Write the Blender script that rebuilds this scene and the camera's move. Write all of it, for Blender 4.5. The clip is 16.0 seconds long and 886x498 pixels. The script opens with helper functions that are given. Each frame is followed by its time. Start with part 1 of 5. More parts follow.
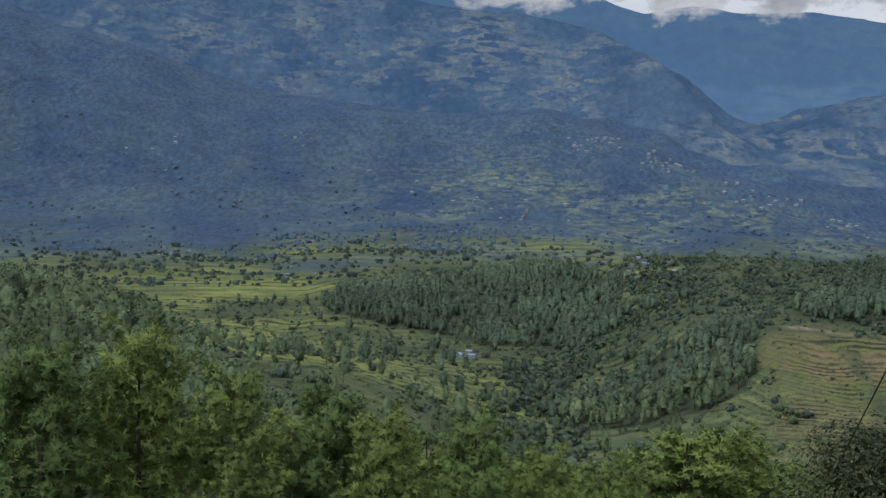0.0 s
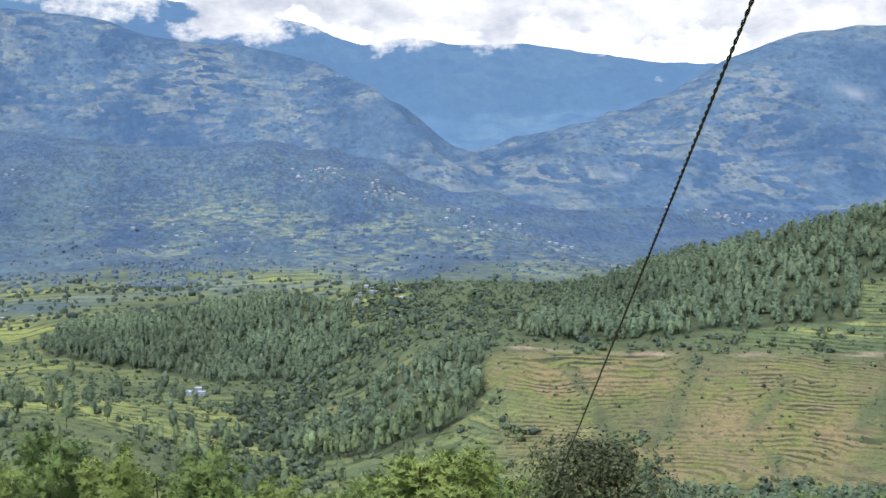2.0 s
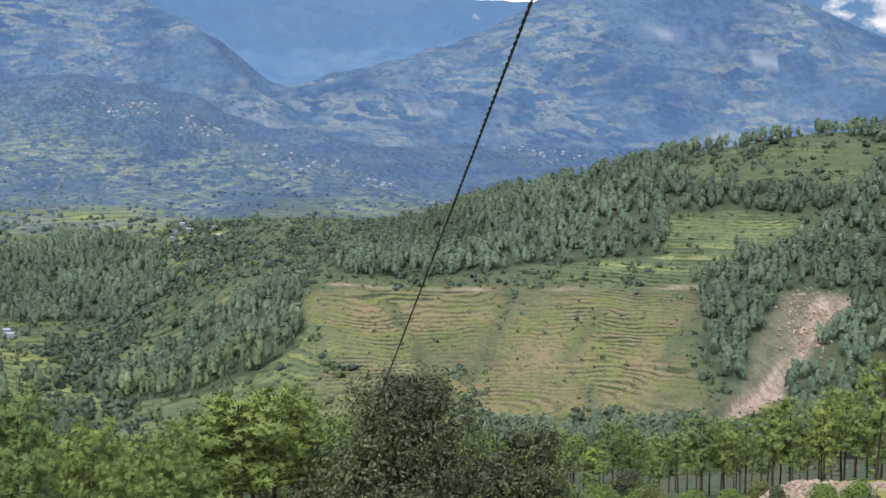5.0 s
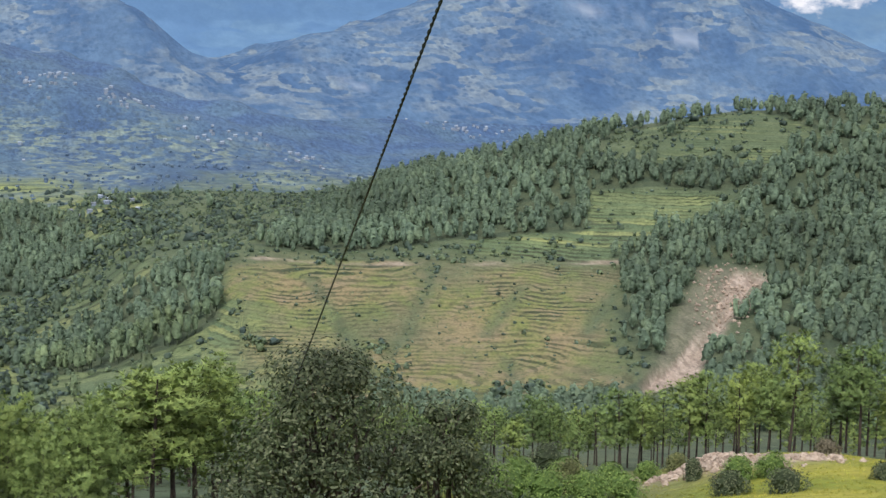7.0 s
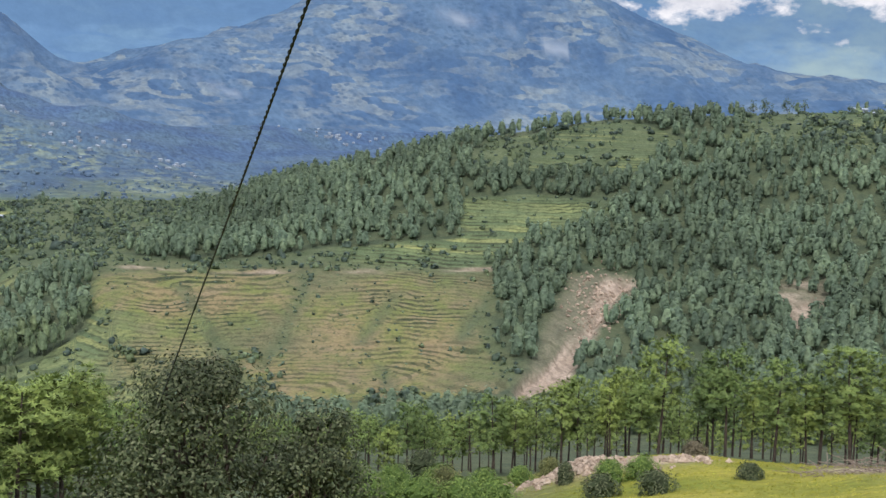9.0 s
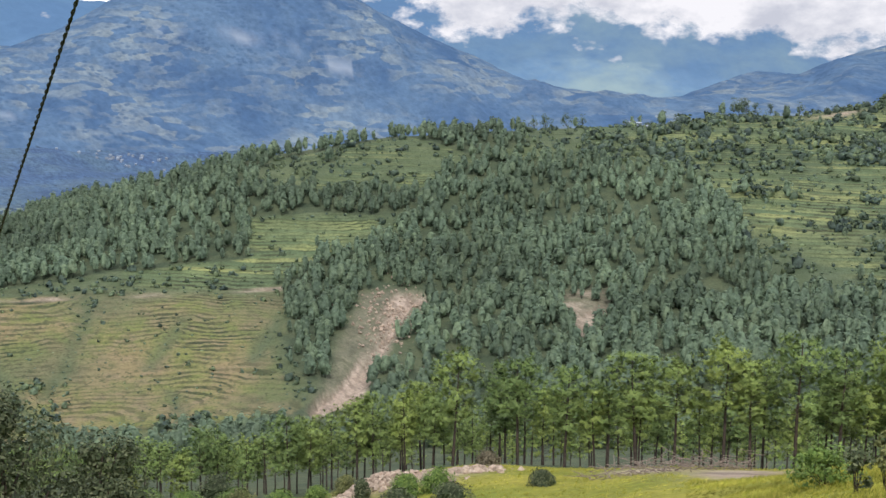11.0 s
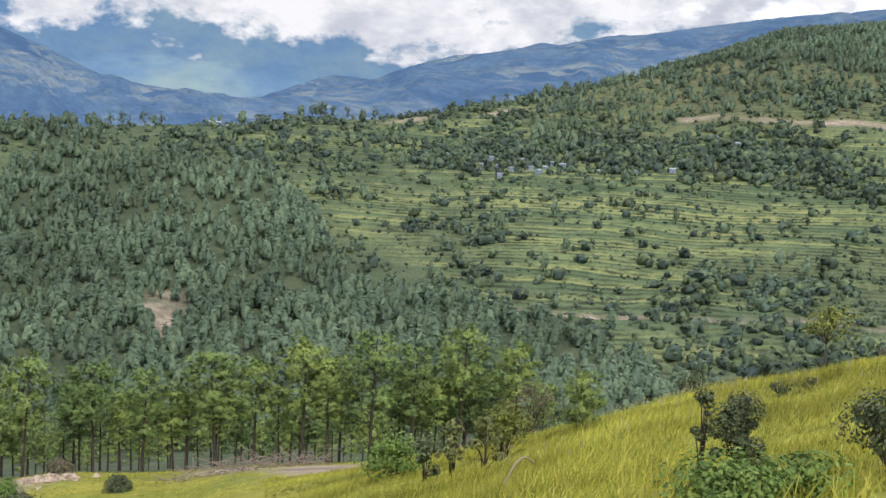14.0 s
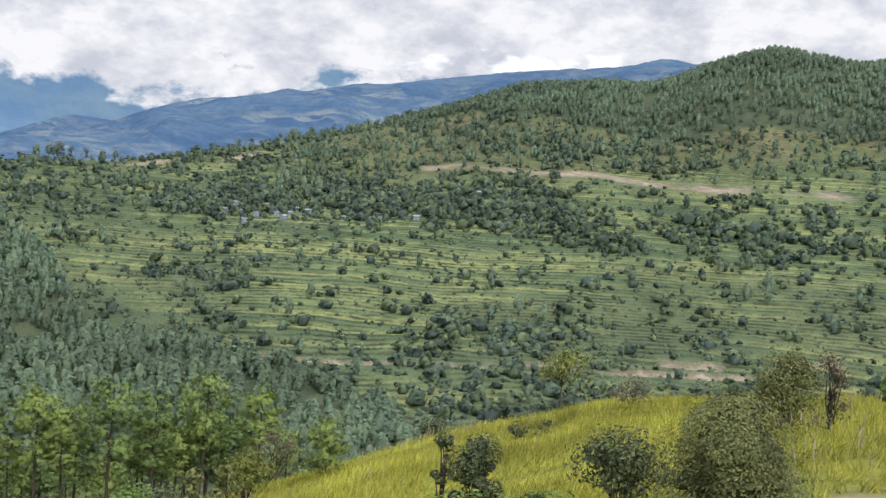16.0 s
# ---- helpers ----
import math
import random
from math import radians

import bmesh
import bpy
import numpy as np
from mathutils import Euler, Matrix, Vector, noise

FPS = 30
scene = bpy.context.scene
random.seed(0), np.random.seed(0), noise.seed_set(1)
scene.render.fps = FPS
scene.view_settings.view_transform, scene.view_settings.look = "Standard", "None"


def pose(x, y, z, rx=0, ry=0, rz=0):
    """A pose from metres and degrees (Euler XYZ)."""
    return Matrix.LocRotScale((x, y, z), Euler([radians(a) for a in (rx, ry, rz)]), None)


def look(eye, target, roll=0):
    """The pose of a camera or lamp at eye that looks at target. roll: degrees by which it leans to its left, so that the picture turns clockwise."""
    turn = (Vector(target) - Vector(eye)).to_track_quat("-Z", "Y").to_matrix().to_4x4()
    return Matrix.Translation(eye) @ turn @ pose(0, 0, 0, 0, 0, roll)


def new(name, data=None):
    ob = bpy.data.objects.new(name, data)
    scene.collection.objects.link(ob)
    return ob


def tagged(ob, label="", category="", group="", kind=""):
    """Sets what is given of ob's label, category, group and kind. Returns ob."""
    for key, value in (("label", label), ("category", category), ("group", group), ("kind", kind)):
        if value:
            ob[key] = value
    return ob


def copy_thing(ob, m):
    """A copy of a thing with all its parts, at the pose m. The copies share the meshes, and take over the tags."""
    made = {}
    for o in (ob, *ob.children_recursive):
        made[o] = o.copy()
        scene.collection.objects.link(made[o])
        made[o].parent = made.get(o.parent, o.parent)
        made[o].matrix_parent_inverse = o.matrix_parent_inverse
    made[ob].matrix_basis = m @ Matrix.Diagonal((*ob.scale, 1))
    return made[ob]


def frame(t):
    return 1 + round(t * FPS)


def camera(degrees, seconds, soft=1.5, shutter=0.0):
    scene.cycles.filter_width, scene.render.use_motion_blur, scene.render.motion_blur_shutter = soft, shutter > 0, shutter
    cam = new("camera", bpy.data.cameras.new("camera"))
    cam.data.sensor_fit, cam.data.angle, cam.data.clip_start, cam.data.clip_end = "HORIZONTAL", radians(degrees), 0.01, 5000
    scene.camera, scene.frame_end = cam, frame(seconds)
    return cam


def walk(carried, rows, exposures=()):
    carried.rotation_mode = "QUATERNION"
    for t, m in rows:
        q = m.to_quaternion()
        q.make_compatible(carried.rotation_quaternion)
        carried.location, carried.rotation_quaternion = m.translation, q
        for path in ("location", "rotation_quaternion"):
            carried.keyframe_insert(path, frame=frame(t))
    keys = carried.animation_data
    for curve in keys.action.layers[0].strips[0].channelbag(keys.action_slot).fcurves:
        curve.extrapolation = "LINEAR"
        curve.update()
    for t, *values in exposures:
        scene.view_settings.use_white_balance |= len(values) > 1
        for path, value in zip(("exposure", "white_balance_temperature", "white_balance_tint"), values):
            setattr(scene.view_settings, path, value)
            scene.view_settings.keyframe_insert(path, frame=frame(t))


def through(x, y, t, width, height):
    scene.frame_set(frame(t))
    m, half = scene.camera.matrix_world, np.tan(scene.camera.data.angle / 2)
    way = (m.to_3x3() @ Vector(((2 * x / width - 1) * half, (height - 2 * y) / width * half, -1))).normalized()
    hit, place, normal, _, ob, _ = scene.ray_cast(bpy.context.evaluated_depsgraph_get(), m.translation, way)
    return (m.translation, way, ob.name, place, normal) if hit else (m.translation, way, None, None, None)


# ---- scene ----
cam = camera(37.38, 16.0, soft=1.5)
# seconds, turn, tilt, roll of a phone held at arm's length by somebody who turns on the spot
TURNS = [
    (0.0, 0.11, -4.53, -1.33),
    (0.5, -2.28, -3.77, -1.63),
    (1.0, -3.67, -3.28, -1.83),
    (1.5, -5.25, -3.04, -1.26),
    (2.0, -11.89, -3.05, 0.01),
    (2.5, -15.04, -3.39, -0.09),
    (3.0, -16.59, -3.77, -0.24),
    (3.5, -17.66, -4.25, -0.15),
    (4.0, -18.94, -4.86, -0.18),
    (6.5, -20.82, -6.67, -0.77),
    (7.0, -23.13, -6.86, -1.08),
    (7.5, -26.24, -6.83, -1.31),
    (8.0, -27.52, -6.73, -1.29),
    (10.5, -33.63, -5.51, -1.11),
    (11.0, -37.94, -5.46, -0.70),
    (11.5, -43.63, -5.50, -1.26),
    (12.0, -45.46, -5.45, -1.66),
    (12.5, -46.83, -5.34, -1.98),
    (13.0, -50.03, -5.30, -2.66),
    (13.5, -53.25, -5.21, -2.36),
    (14.0, -56.08, -4.99, -2.34),
    (14.5, -59.12, -4.60, -2.65),
    (15.0, -62.30, -4.03, -3.01),
    (15.5, -65.57, -3.36, -3.20),
    (16.0, -67.17, -2.44, -3.37),
]
ARM, EYE_HEIGHT = 0.35, 1.6
EXPOSURES = [(0.0, -0.92, 6050, 12), (0.5, -0.69, 6050, 12), (1.0, 0.04, 6150, 13), (1.5, 0.18, 6200, 13), (3.0, 0.18, 6200, 13), (4.0, 0.11, 6200, 14), (6.5, 0.07, 6250, 15), (10.5, 0.02, 6350, 15), (16.0, 0.04, 6350, 13)]
walk(cam, [(t, pose(-ARM * math.sin(radians(yaw)), ARM * math.cos(radians(yaw)) - ARM, EYE_HEIGHT, 90 + tilt, roll, yaw)) for t, yaw, tilt, roll in TURNS], EXPOSURES)

# ---- sky and sun ----
SUN_BEARING, SUN_HEIGHT = -140.0, 48.0
world = bpy.data.worlds.new("sky")
scene.world = world
world.use_nodes = True
nt = world.node_tree
nt.nodes.clear()
sky = nt.nodes.new("ShaderNodeTexSky")
sky.sky_type, sky.sun_disc = "NISHITA", False
sky.sun_elevation, sky.sun_rotation = radians(SUN_HEIGHT), radians(SUN_BEARING)
way = nt.nodes.new("ShaderNodeTexCoord")
stretch = nt.nodes.new("ShaderNodeMapping")
stretch.inputs["Scale"].default_value = (3.0, 3.0, 9.0)
puff = nt.nodes.new("ShaderNodeTexNoise")
puff.inputs["Scale"].default_value, puff.inputs["Detail"].default_value = 1.3, 7.0
ramp = nt.nodes.new("ShaderNodeValToRGB")
ramp.color_ramp.elements[0].position, ramp.color_ramp.elements[1].position = 0.3, 0.62
ramp.color_ramp.elements[0].color, ramp.color_ramp.elements[1].color = (7.0, 7.4, 8.0, 1), (9.6, 9.6, 9.6, 1)
mix = nt.nodes.new("ShaderNodeMix")
mix.data_type = "RGBA"
mix.inputs["Factor"].default_value = 0.8
back, out = nt.nodes.new("ShaderNodeBackground"), nt.nodes.new("ShaderNodeOutputWorld")
back.inputs["Strength"].default_value = 0.15
nt.links.new(way.outputs["Generated"], stretch.inputs["Vector"])
nt.links.new(stretch.outputs["Vector"], puff.inputs["Vector"])
nt.links.new(puff.outputs["Fac"], ramp.inputs["Fac"])
nt.links.new(sky.outputs["Color"], mix.inputs["A"])
nt.links.new(ramp.outputs["Color"], mix.inputs["B"])
nt.links.new(mix.outputs["Result"], back.inputs["Color"])
nt.links.new(back.outputs["Background"], out.inputs["Surface"])
sun = new("sun", bpy.data.lights.new("sun", "SUN"))
sun.data.energy, sun.data.angle, sun.data.color = 2.55, radians(1.5), (1.0, 0.95, 0.87)
sun.matrix_world = look((0, 0, 0), (-math.sin(radians(SUN_BEARING)) * math.cos(radians(SUN_HEIGHT)), -math.cos(radians(SUN_BEARING)) * math.cos(radians(SUN_HEIGHT)), -math.sin(radians(SUN_HEIGHT))))

# ---- materials ----
class Nodes:
    """Short calls to lay out a material's nodes."""

    def __init__(self, name, roughness=0.8):
        self.mat = bpy.data.materials.new(name)
        self.mat.use_nodes = True
        self.tree = self.mat.node_tree
        self.shader = self.tree.nodes["Principled BSDF"]
        self.shader.inputs["Roughness"].default_value = roughness
        self.shader.inputs["Specular IOR Level"].default_value = 0.2

    def add(self, kind, **values):
        node = self.tree.nodes.new("ShaderNode" + kind)
        for key, value in values.items():
            node.inputs[key.replace("_", " ")].default_value = value
        return node

    def link(self, a, b):
        self.tree.links.new(a, b)

    def place(self, scale=(1, 1, 1)):
        m = self.add("Mapping", Scale=scale)
        self.link(self.add("TexCoord").outputs["Object"], m.inputs["Vector"])
        return m.outputs["Vector"]

    def noise(self, scale, detail=4.0, vector=None, rough=0.55):
        n = self.add("TexNoise", Scale=scale, Detail=detail, Roughness=rough)
        self.link(vector or self.place(), n.inputs["Vector"])
        return n.outputs["Fac"]

    def ramp(self, fac, *stops):
        r = self.add("ValToRGB")
        e = r.color_ramp.elements
        while len(e) < len(stops):
            e.new(0.5)
        for k, (at, c) in zip(e, stops):
            k.position, k.color = at, (*c, 1) if isinstance(c, tuple) else (c, c, c, 1)
        self.link(fac, r.inputs["Fac"])
        return r.outputs["Color"]

    def mix(self, fac, a, b, blend="MIX"):
        m = self.tree.nodes.new("ShaderNodeMix")
        m.data_type, m.blend_type = "RGBA", blend
        for v, s in ((fac, "Factor"), (a, "A"), (b, "B")):
            if isinstance(v, (int, float)):
                m.inputs[s].default_value = v if s == "Factor" else (v, v, v, 1)
            elif isinstance(v, tuple):
                m.inputs[s].default_value = (*v, 1)
            else:
                self.link(v, m.inputs[s])
        return m.outputs["Result"]

    def math(self, op, a, b=0.0, clamp=False):
        m = self.tree.nodes.new("ShaderNodeMath")
        m.operation, m.use_clamp = op, clamp
        for v, s in ((a, m.inputs[0]), (b, m.inputs[1])):
            if isinstance(v, (int, float)):
                s.default_value = v
            else:
                self.link(v, s)
        return m.outputs[0]

    def field(self, name):
        a = self.add("Attribute")
        a.attribute_name = name
        return a.outputs["Fac"]

    def colour(self, c):
        if isinstance(c, tuple):
            self.shader.inputs["Base Color"].default_value = (*c, 1)
        else:
            self.link(c, self.shader.inputs["Base Color"])
        return self

    def bump(self, height, strength=0.4, distance=0.1):
        b = self.add("Bump", Strength=strength, Distance=distance)
        self.link(height, b.inputs["Height"])
        self.link(b.outputs["Normal"], self.shader.inputs["Normal"])
        return self

    def island(self):
        return self.add("NewGeometry").outputs["Random Per Island"]

    def random(self):
        return self.add("ObjectInfo").outputs["Random"]


def leaf_material(name, dark, mid, light, through=0.25, swell=0.05, dapple=0.0, each=None):
    """Foliage: every leaf or tuft with a tone of its own, drifting slowly from plant to plant."""
    n = Nodes(name, 0.6)
    own = n.ramp(n.island(), (0.0, dark), (0.5, mid), (1.0, light))
    drift = n.ramp(n.noise(swell, 2.0), (0.3, 0.65), (0.7, 1.3))
    if dapple:
        clump = n.noise(dapple, 4.0, None, 0.7)
        drift = n.mix(1.0, drift, n.ramp(clump, (0.34, 0.62), (0.66, 1.34)), "MULTIPLY")
        n.bump(clump, 0.4, 0.5)
    if each:
        own = n.mix(1.0, own, n.ramp(n.random(), *each), "MULTIPLY")
    n.colour(n.mix(1.0, own, drift, "MULTIPLY"))
    if through:
        t = n.add("BsdfTranslucent")
        n.link(n.mix(1.0, own, drift, "MULTIPLY"), t.inputs["Color"])
        m = n.add("MixShader", Fac=through)
        n.link(n.shader.outputs[0], m.inputs[1])
        n.link(t.outputs[0], m.inputs[2])
        n.link(m.outputs[0], n.tree.nodes["Material Output"].inputs["Surface"])
    return n.mat


def bark_material(name, dark, light):
    n = Nodes(name, 0.9)
    g = n.noise(6.0, 5.0, n.place((1, 1, 0.25)))
    n.colour(n.ramp(g, (0.3, dark), (0.7, light))).bump(g, 0.6, 0.05)
    return n.mat


PINE_TONES = ((0.0, (0.62, 0.70, 0.74)), (0.35, (0.90, 0.94, 0.92)), (0.7, (1.08, 1.05, 0.95)), (1.0, (1.26, 1.18, 0.98)))
PINE_NEEDLES = leaf_material("pine_needles", (0.146, 0.214, 0.072), (0.208, 0.290, 0.092), (0.290, 0.372, 0.116), 0.3, 0.25, 0.0, PINE_TONES)
# Distant pine and bush greens are blued and dulled: haze painted into the leaves.
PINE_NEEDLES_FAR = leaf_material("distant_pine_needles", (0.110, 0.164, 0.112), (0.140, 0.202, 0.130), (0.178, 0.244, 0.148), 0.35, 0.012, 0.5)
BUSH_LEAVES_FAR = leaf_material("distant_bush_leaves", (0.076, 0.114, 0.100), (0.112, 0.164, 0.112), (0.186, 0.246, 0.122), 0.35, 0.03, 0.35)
# Far trees: haze painted into the leaf colour, bluest on the far slopes.
HAZY_LEAVES = leaf_material("hazed_valley_tree_leaves", (0.052, 0.084, 0.082), (0.072, 0.110, 0.096), (0.108, 0.150, 0.108), 0.3, 0.006)
HAZED_SLOPE_LEAVES = leaf_material("hazed_slope_tree_leaves", (0.096, 0.160, 0.250), (0.118, 0.184, 0.260), (0.150, 0.214, 0.262), 0.3, 0.004)
DARK_LEAVES = leaf_material("dark_glossy_leaves", (0.026, 0.040, 0.018), (0.066, 0.090, 0.038), (0.158, 0.178, 0.096), 0.15, 0.4)
OLIVE_LEAVES = leaf_material("olive_leaves", (0.080, 0.096, 0.036), (0.150, 0.168, 0.060), (0.260, 0.268, 0.108), 0.25, 0.4)
FRESH_LEAVES = leaf_material("fresh_green_leaves", (0.080, 0.142, 0.034), (0.145, 0.232, 0.055), (0.250, 0.340, 0.085), 0.25, 0.4)
YELLOW_LEAVES = leaf_material("yellow_green_leaves", (0.092, 0.116, 0.028), (0.182, 0.212, 0.048), (0.295, 0.302, 0.080), 0.3, 0.4)
DRY_TWIGS = leaf_material("dry_brown_twigs", (0.068, 0.060, 0.038), (0.128, 0.112, 0.070), (0.200, 0.172, 0.110), 0.0, 0.3)
GRASS = leaf_material("tall_grass", (0.190, 0.226, 0.030), (0.345, 0.352, 0.054), (0.520, 0.470, 0.105), 0.3, 0.06, 0.28)
SEED_PLUMES = leaf_material("pale_seed_plumes", (0.260, 0.225, 0.130), (0.350, 0.310, 0.200), (0.450, 0.400, 0.290), 0.3, 0.5)
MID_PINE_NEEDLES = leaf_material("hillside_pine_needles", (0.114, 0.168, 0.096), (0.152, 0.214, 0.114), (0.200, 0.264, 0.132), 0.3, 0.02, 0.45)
BARK = bark_material("pine_bark", (0.024, 0.020, 0.018), (0.090, 0.070, 0.056))


def stone_material(name, dark, light, grain=1.5):
    n = Nodes(name, 0.95)
    g = n.noise(grain, 6.0)
    c = n.mix(1.0, n.ramp(g, (0.3, dark), (0.7, light)), n.ramp(n.island(), (0.0, 0.75), (1.0, 1.2)), "MULTIPLY")
    n.colour(c).bump(g, 0.5, 0.08)
    return n.mat


RUBBLE = stone_material("pale_rubble", (0.250, 0.185, 0.135), (0.440, 0.370, 0.295))
# Village limewash, slate and tin, blued by distance haze painted into their colours.
HAZED_LIMEWASH = stone_material("hazed_limewashed_wall", (0.170, 0.220, 0.280), (0.270, 0.325, 0.390), 0.6)
HAZED_SLATE = stone_material("hazed_grey_slate_roof", (0.160, 0.185, 0.215), (0.260, 0.285, 0.315), 0.8)
HAZED_TIN = stone_material("hazed_pale_tin_roof", (0.270, 0.325, 0.390), (0.390, 0.440, 0.500), 0.8)
DARK_WOOD = stone_material("dark_weathered_wood", (0.050, 0.042, 0.036), (0.110, 0.090, 0.075), 3.0)


def cable_material():
    n = Nodes("black_cable_sheath", 0.45)
    n.colour(n.ramp(n.noise(8.0, 3.0), (0.3, (0.008, 0.010, 0.009)), (0.8, (0.030, 0.036, 0.030))))
    return n.mat


CABLE = cable_material()


def cells(n, size, warp):
    """Uneven plots as wide as size: the random value and the distance of each."""
    v = n.add("TexVoronoi", Scale=1.0)
    shift = n.add("VectorMath")
    shift.operation = "ADD"
    bend = n.add("TexNoise", Scale=0.7, Detail=3.0)
    at = n.place(tuple(1 / k for k in size))
    n.link(at, bend.inputs["Vector"])
    push = n.add("VectorMath")
    push.operation = "SCALE"
    push.inputs["Scale"].default_value = warp
    n.link(bend.outputs["Color"], push.inputs[0])
    n.link(at, shift.inputs[0])
    n.link(push.outputs[0], shift.inputs[1])
    n.link(shift.outputs[0], v.inputs["Vector"])
    return n.math("MULTIPLY", v.outputs["Color"], 1.0), v.outputs["Distance"]


def hazed_slope_colour(n, wood, scrub, bare, patch, high_haze, tilled, grain, plot=(15, 20, 3.6)):
    """Far slopes, where single plants run together: wood and scrub, strips of terraced plots along the slope, and
    hedges. Aerial haze is painted in: the colours are blued, most of all on the heights.
    """
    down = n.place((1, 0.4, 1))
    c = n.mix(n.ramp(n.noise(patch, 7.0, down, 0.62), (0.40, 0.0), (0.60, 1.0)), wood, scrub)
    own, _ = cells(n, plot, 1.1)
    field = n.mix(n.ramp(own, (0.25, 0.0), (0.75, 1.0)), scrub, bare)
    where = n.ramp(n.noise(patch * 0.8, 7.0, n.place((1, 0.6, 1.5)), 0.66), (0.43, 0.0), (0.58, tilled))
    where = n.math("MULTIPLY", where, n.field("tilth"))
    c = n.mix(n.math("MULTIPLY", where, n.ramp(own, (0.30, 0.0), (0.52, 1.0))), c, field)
    # heights fade to the ranges' blue: painted haze that softens the crest
    if high_haze:
        c = n.mix(n.field("high_haze"), c, n.mix(n.ramp(n.noise(patch * 1.3, 6.0, None, 0.6), (0.40, 0.0), (0.60, 1.0)), *high_haze))
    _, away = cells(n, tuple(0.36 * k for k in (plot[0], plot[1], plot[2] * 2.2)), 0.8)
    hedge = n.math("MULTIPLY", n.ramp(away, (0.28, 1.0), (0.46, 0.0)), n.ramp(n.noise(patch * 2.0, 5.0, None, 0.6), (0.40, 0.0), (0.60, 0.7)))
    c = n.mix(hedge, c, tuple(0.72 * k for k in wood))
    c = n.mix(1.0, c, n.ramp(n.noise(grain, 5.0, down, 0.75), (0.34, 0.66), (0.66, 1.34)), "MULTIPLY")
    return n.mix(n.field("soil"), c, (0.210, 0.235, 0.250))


def ground_material():
    n = Nodes("hillside", 0.95)
    big, small, fine = n.noise(0.012, 5.0), n.noise(0.09, 6.0, None, 0.65), n.noise(0.8, 6.0, None, 0.65)
    # scrub and crop greens are blued a little, haze put into their colour
    scrub = n.mix(n.ramp(big, (0.35, 0.0), (0.65, 1.0)), (0.070, 0.098, 0.062), (0.114, 0.142, 0.074))
    scrub = n.mix(n.ramp(small, (0.38, 0.0), (0.66, 0.7)), scrub, (0.052, 0.078, 0.034))
    level = n.field("level")
    own = n.add("TexWhiteNoise")
    own.noise_dimensions = "1D"
    n.link(n.math("FLOOR", level), own.inputs["W"])
    tone = n.math("ADD", n.math("MULTIPLY", own.outputs["Value"], 0.45), n.math("MULTIPLY", n.noise(0.02, 5.0), 0.62))
    crop = n.ramp(tone, (0.3, (0.080, 0.126, 0.066)), (0.5, (0.142, 0.188, 0.086)), (0.72, (0.252, 0.276, 0.108)))
    crop = n.mix(n.ramp(small, (0.46, 0.0), (0.62, 0.55)), crop, (0.085, 0.122, 0.056))
    crop = n.mix(n.math("MULTIPLY", n.field("ripe"), n.ramp(n.noise(0.035, 5.0, None, 0.6), (0.35, 0.35), (0.6, 1.0))), crop, (0.340, 0.375, 0.095))
    dry = n.mix(n.ramp(n.noise(0.028, 6.0, None, 0.65), (0.42, 0.0), (0.56, 1.0)), (0.228, 0.185, 0.098), (0.158, 0.178, 0.060))
    dry = n.mix(n.ramp(small, (0.46, 0.0), (0.66, 0.8)), dry, (0.225, 0.180, 0.115))
    dry = n.mix(n.ramp(n.noise(0.2, 5.0, None, 0.7), (0.55, 0.0), (0.68, 0.8)), dry, (0.078, 0.085, 0.040))
    grass = n.mix(n.ramp(n.noise(0.07, 6.0, None, 0.65), (0.36, 0.0), (0.64, 1.0)), (0.160, 0.190, 0.026), (0.285, 0.270, 0.044))
    soil = n.mix(n.ramp(small, (0.3, 0.0), (0.7, 1.0)), (0.265, 0.204, 0.154), (0.490, 0.412, 0.336))
    soil = n.mix(n.ramp(n.noise(0.3, 4.0, n.place((1, 0.3, 0.3)), 0.65), (0.45, 0.0), (0.6, 0.7)), soil, (0.180, 0.142, 0.108))
    c = n.mix(n.field("crop"), scrub, crop)
    c = n.mix(n.field("dry"), c, dry)
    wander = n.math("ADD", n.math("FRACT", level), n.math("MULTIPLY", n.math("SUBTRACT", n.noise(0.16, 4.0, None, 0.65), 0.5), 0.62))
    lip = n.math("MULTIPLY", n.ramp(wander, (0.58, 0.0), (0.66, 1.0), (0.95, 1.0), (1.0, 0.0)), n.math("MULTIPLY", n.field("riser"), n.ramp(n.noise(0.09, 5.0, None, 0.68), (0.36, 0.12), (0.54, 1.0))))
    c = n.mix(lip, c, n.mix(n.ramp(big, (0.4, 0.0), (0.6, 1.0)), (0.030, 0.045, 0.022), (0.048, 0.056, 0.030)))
    c = n.mix(n.ramp(n.noise(0.38, 4.0, None, 0.7), (0.56, 0.0), (0.61, 0.65)), c, (0.050, 0.068, 0.034))
    c = n.mix(n.field("meadow"), c, grass)
    c = n.mix(n.field("wood"), c, n.mix(n.ramp(small, (0.4, 0.0), (0.6, 1.0)), (0.052, 0.074, 0.044), (0.086, 0.106, 0.058)))
    c = n.mix(n.field("soil"), c, soil)
    c = n.mix(1.0, c, n.ramp(fine, (0.25, 0.62), (0.75, 1.32)), "MULTIPLY")
    # far ground blends to blue: aerial haze painted into the base colour
    c = n.mix(n.field("far"), c, hazed_slope_colour(n, (0.046, 0.086, 0.158), (0.070, 0.120, 0.172), (0.180, 0.226, 0.180), 0.0085, ((0.056, 0.102, 0.190), (0.076, 0.130, 0.196)), 0.95, 0.12))
    n.colour(c).bump(fine, 0.6, 0.5)
    return n.mat


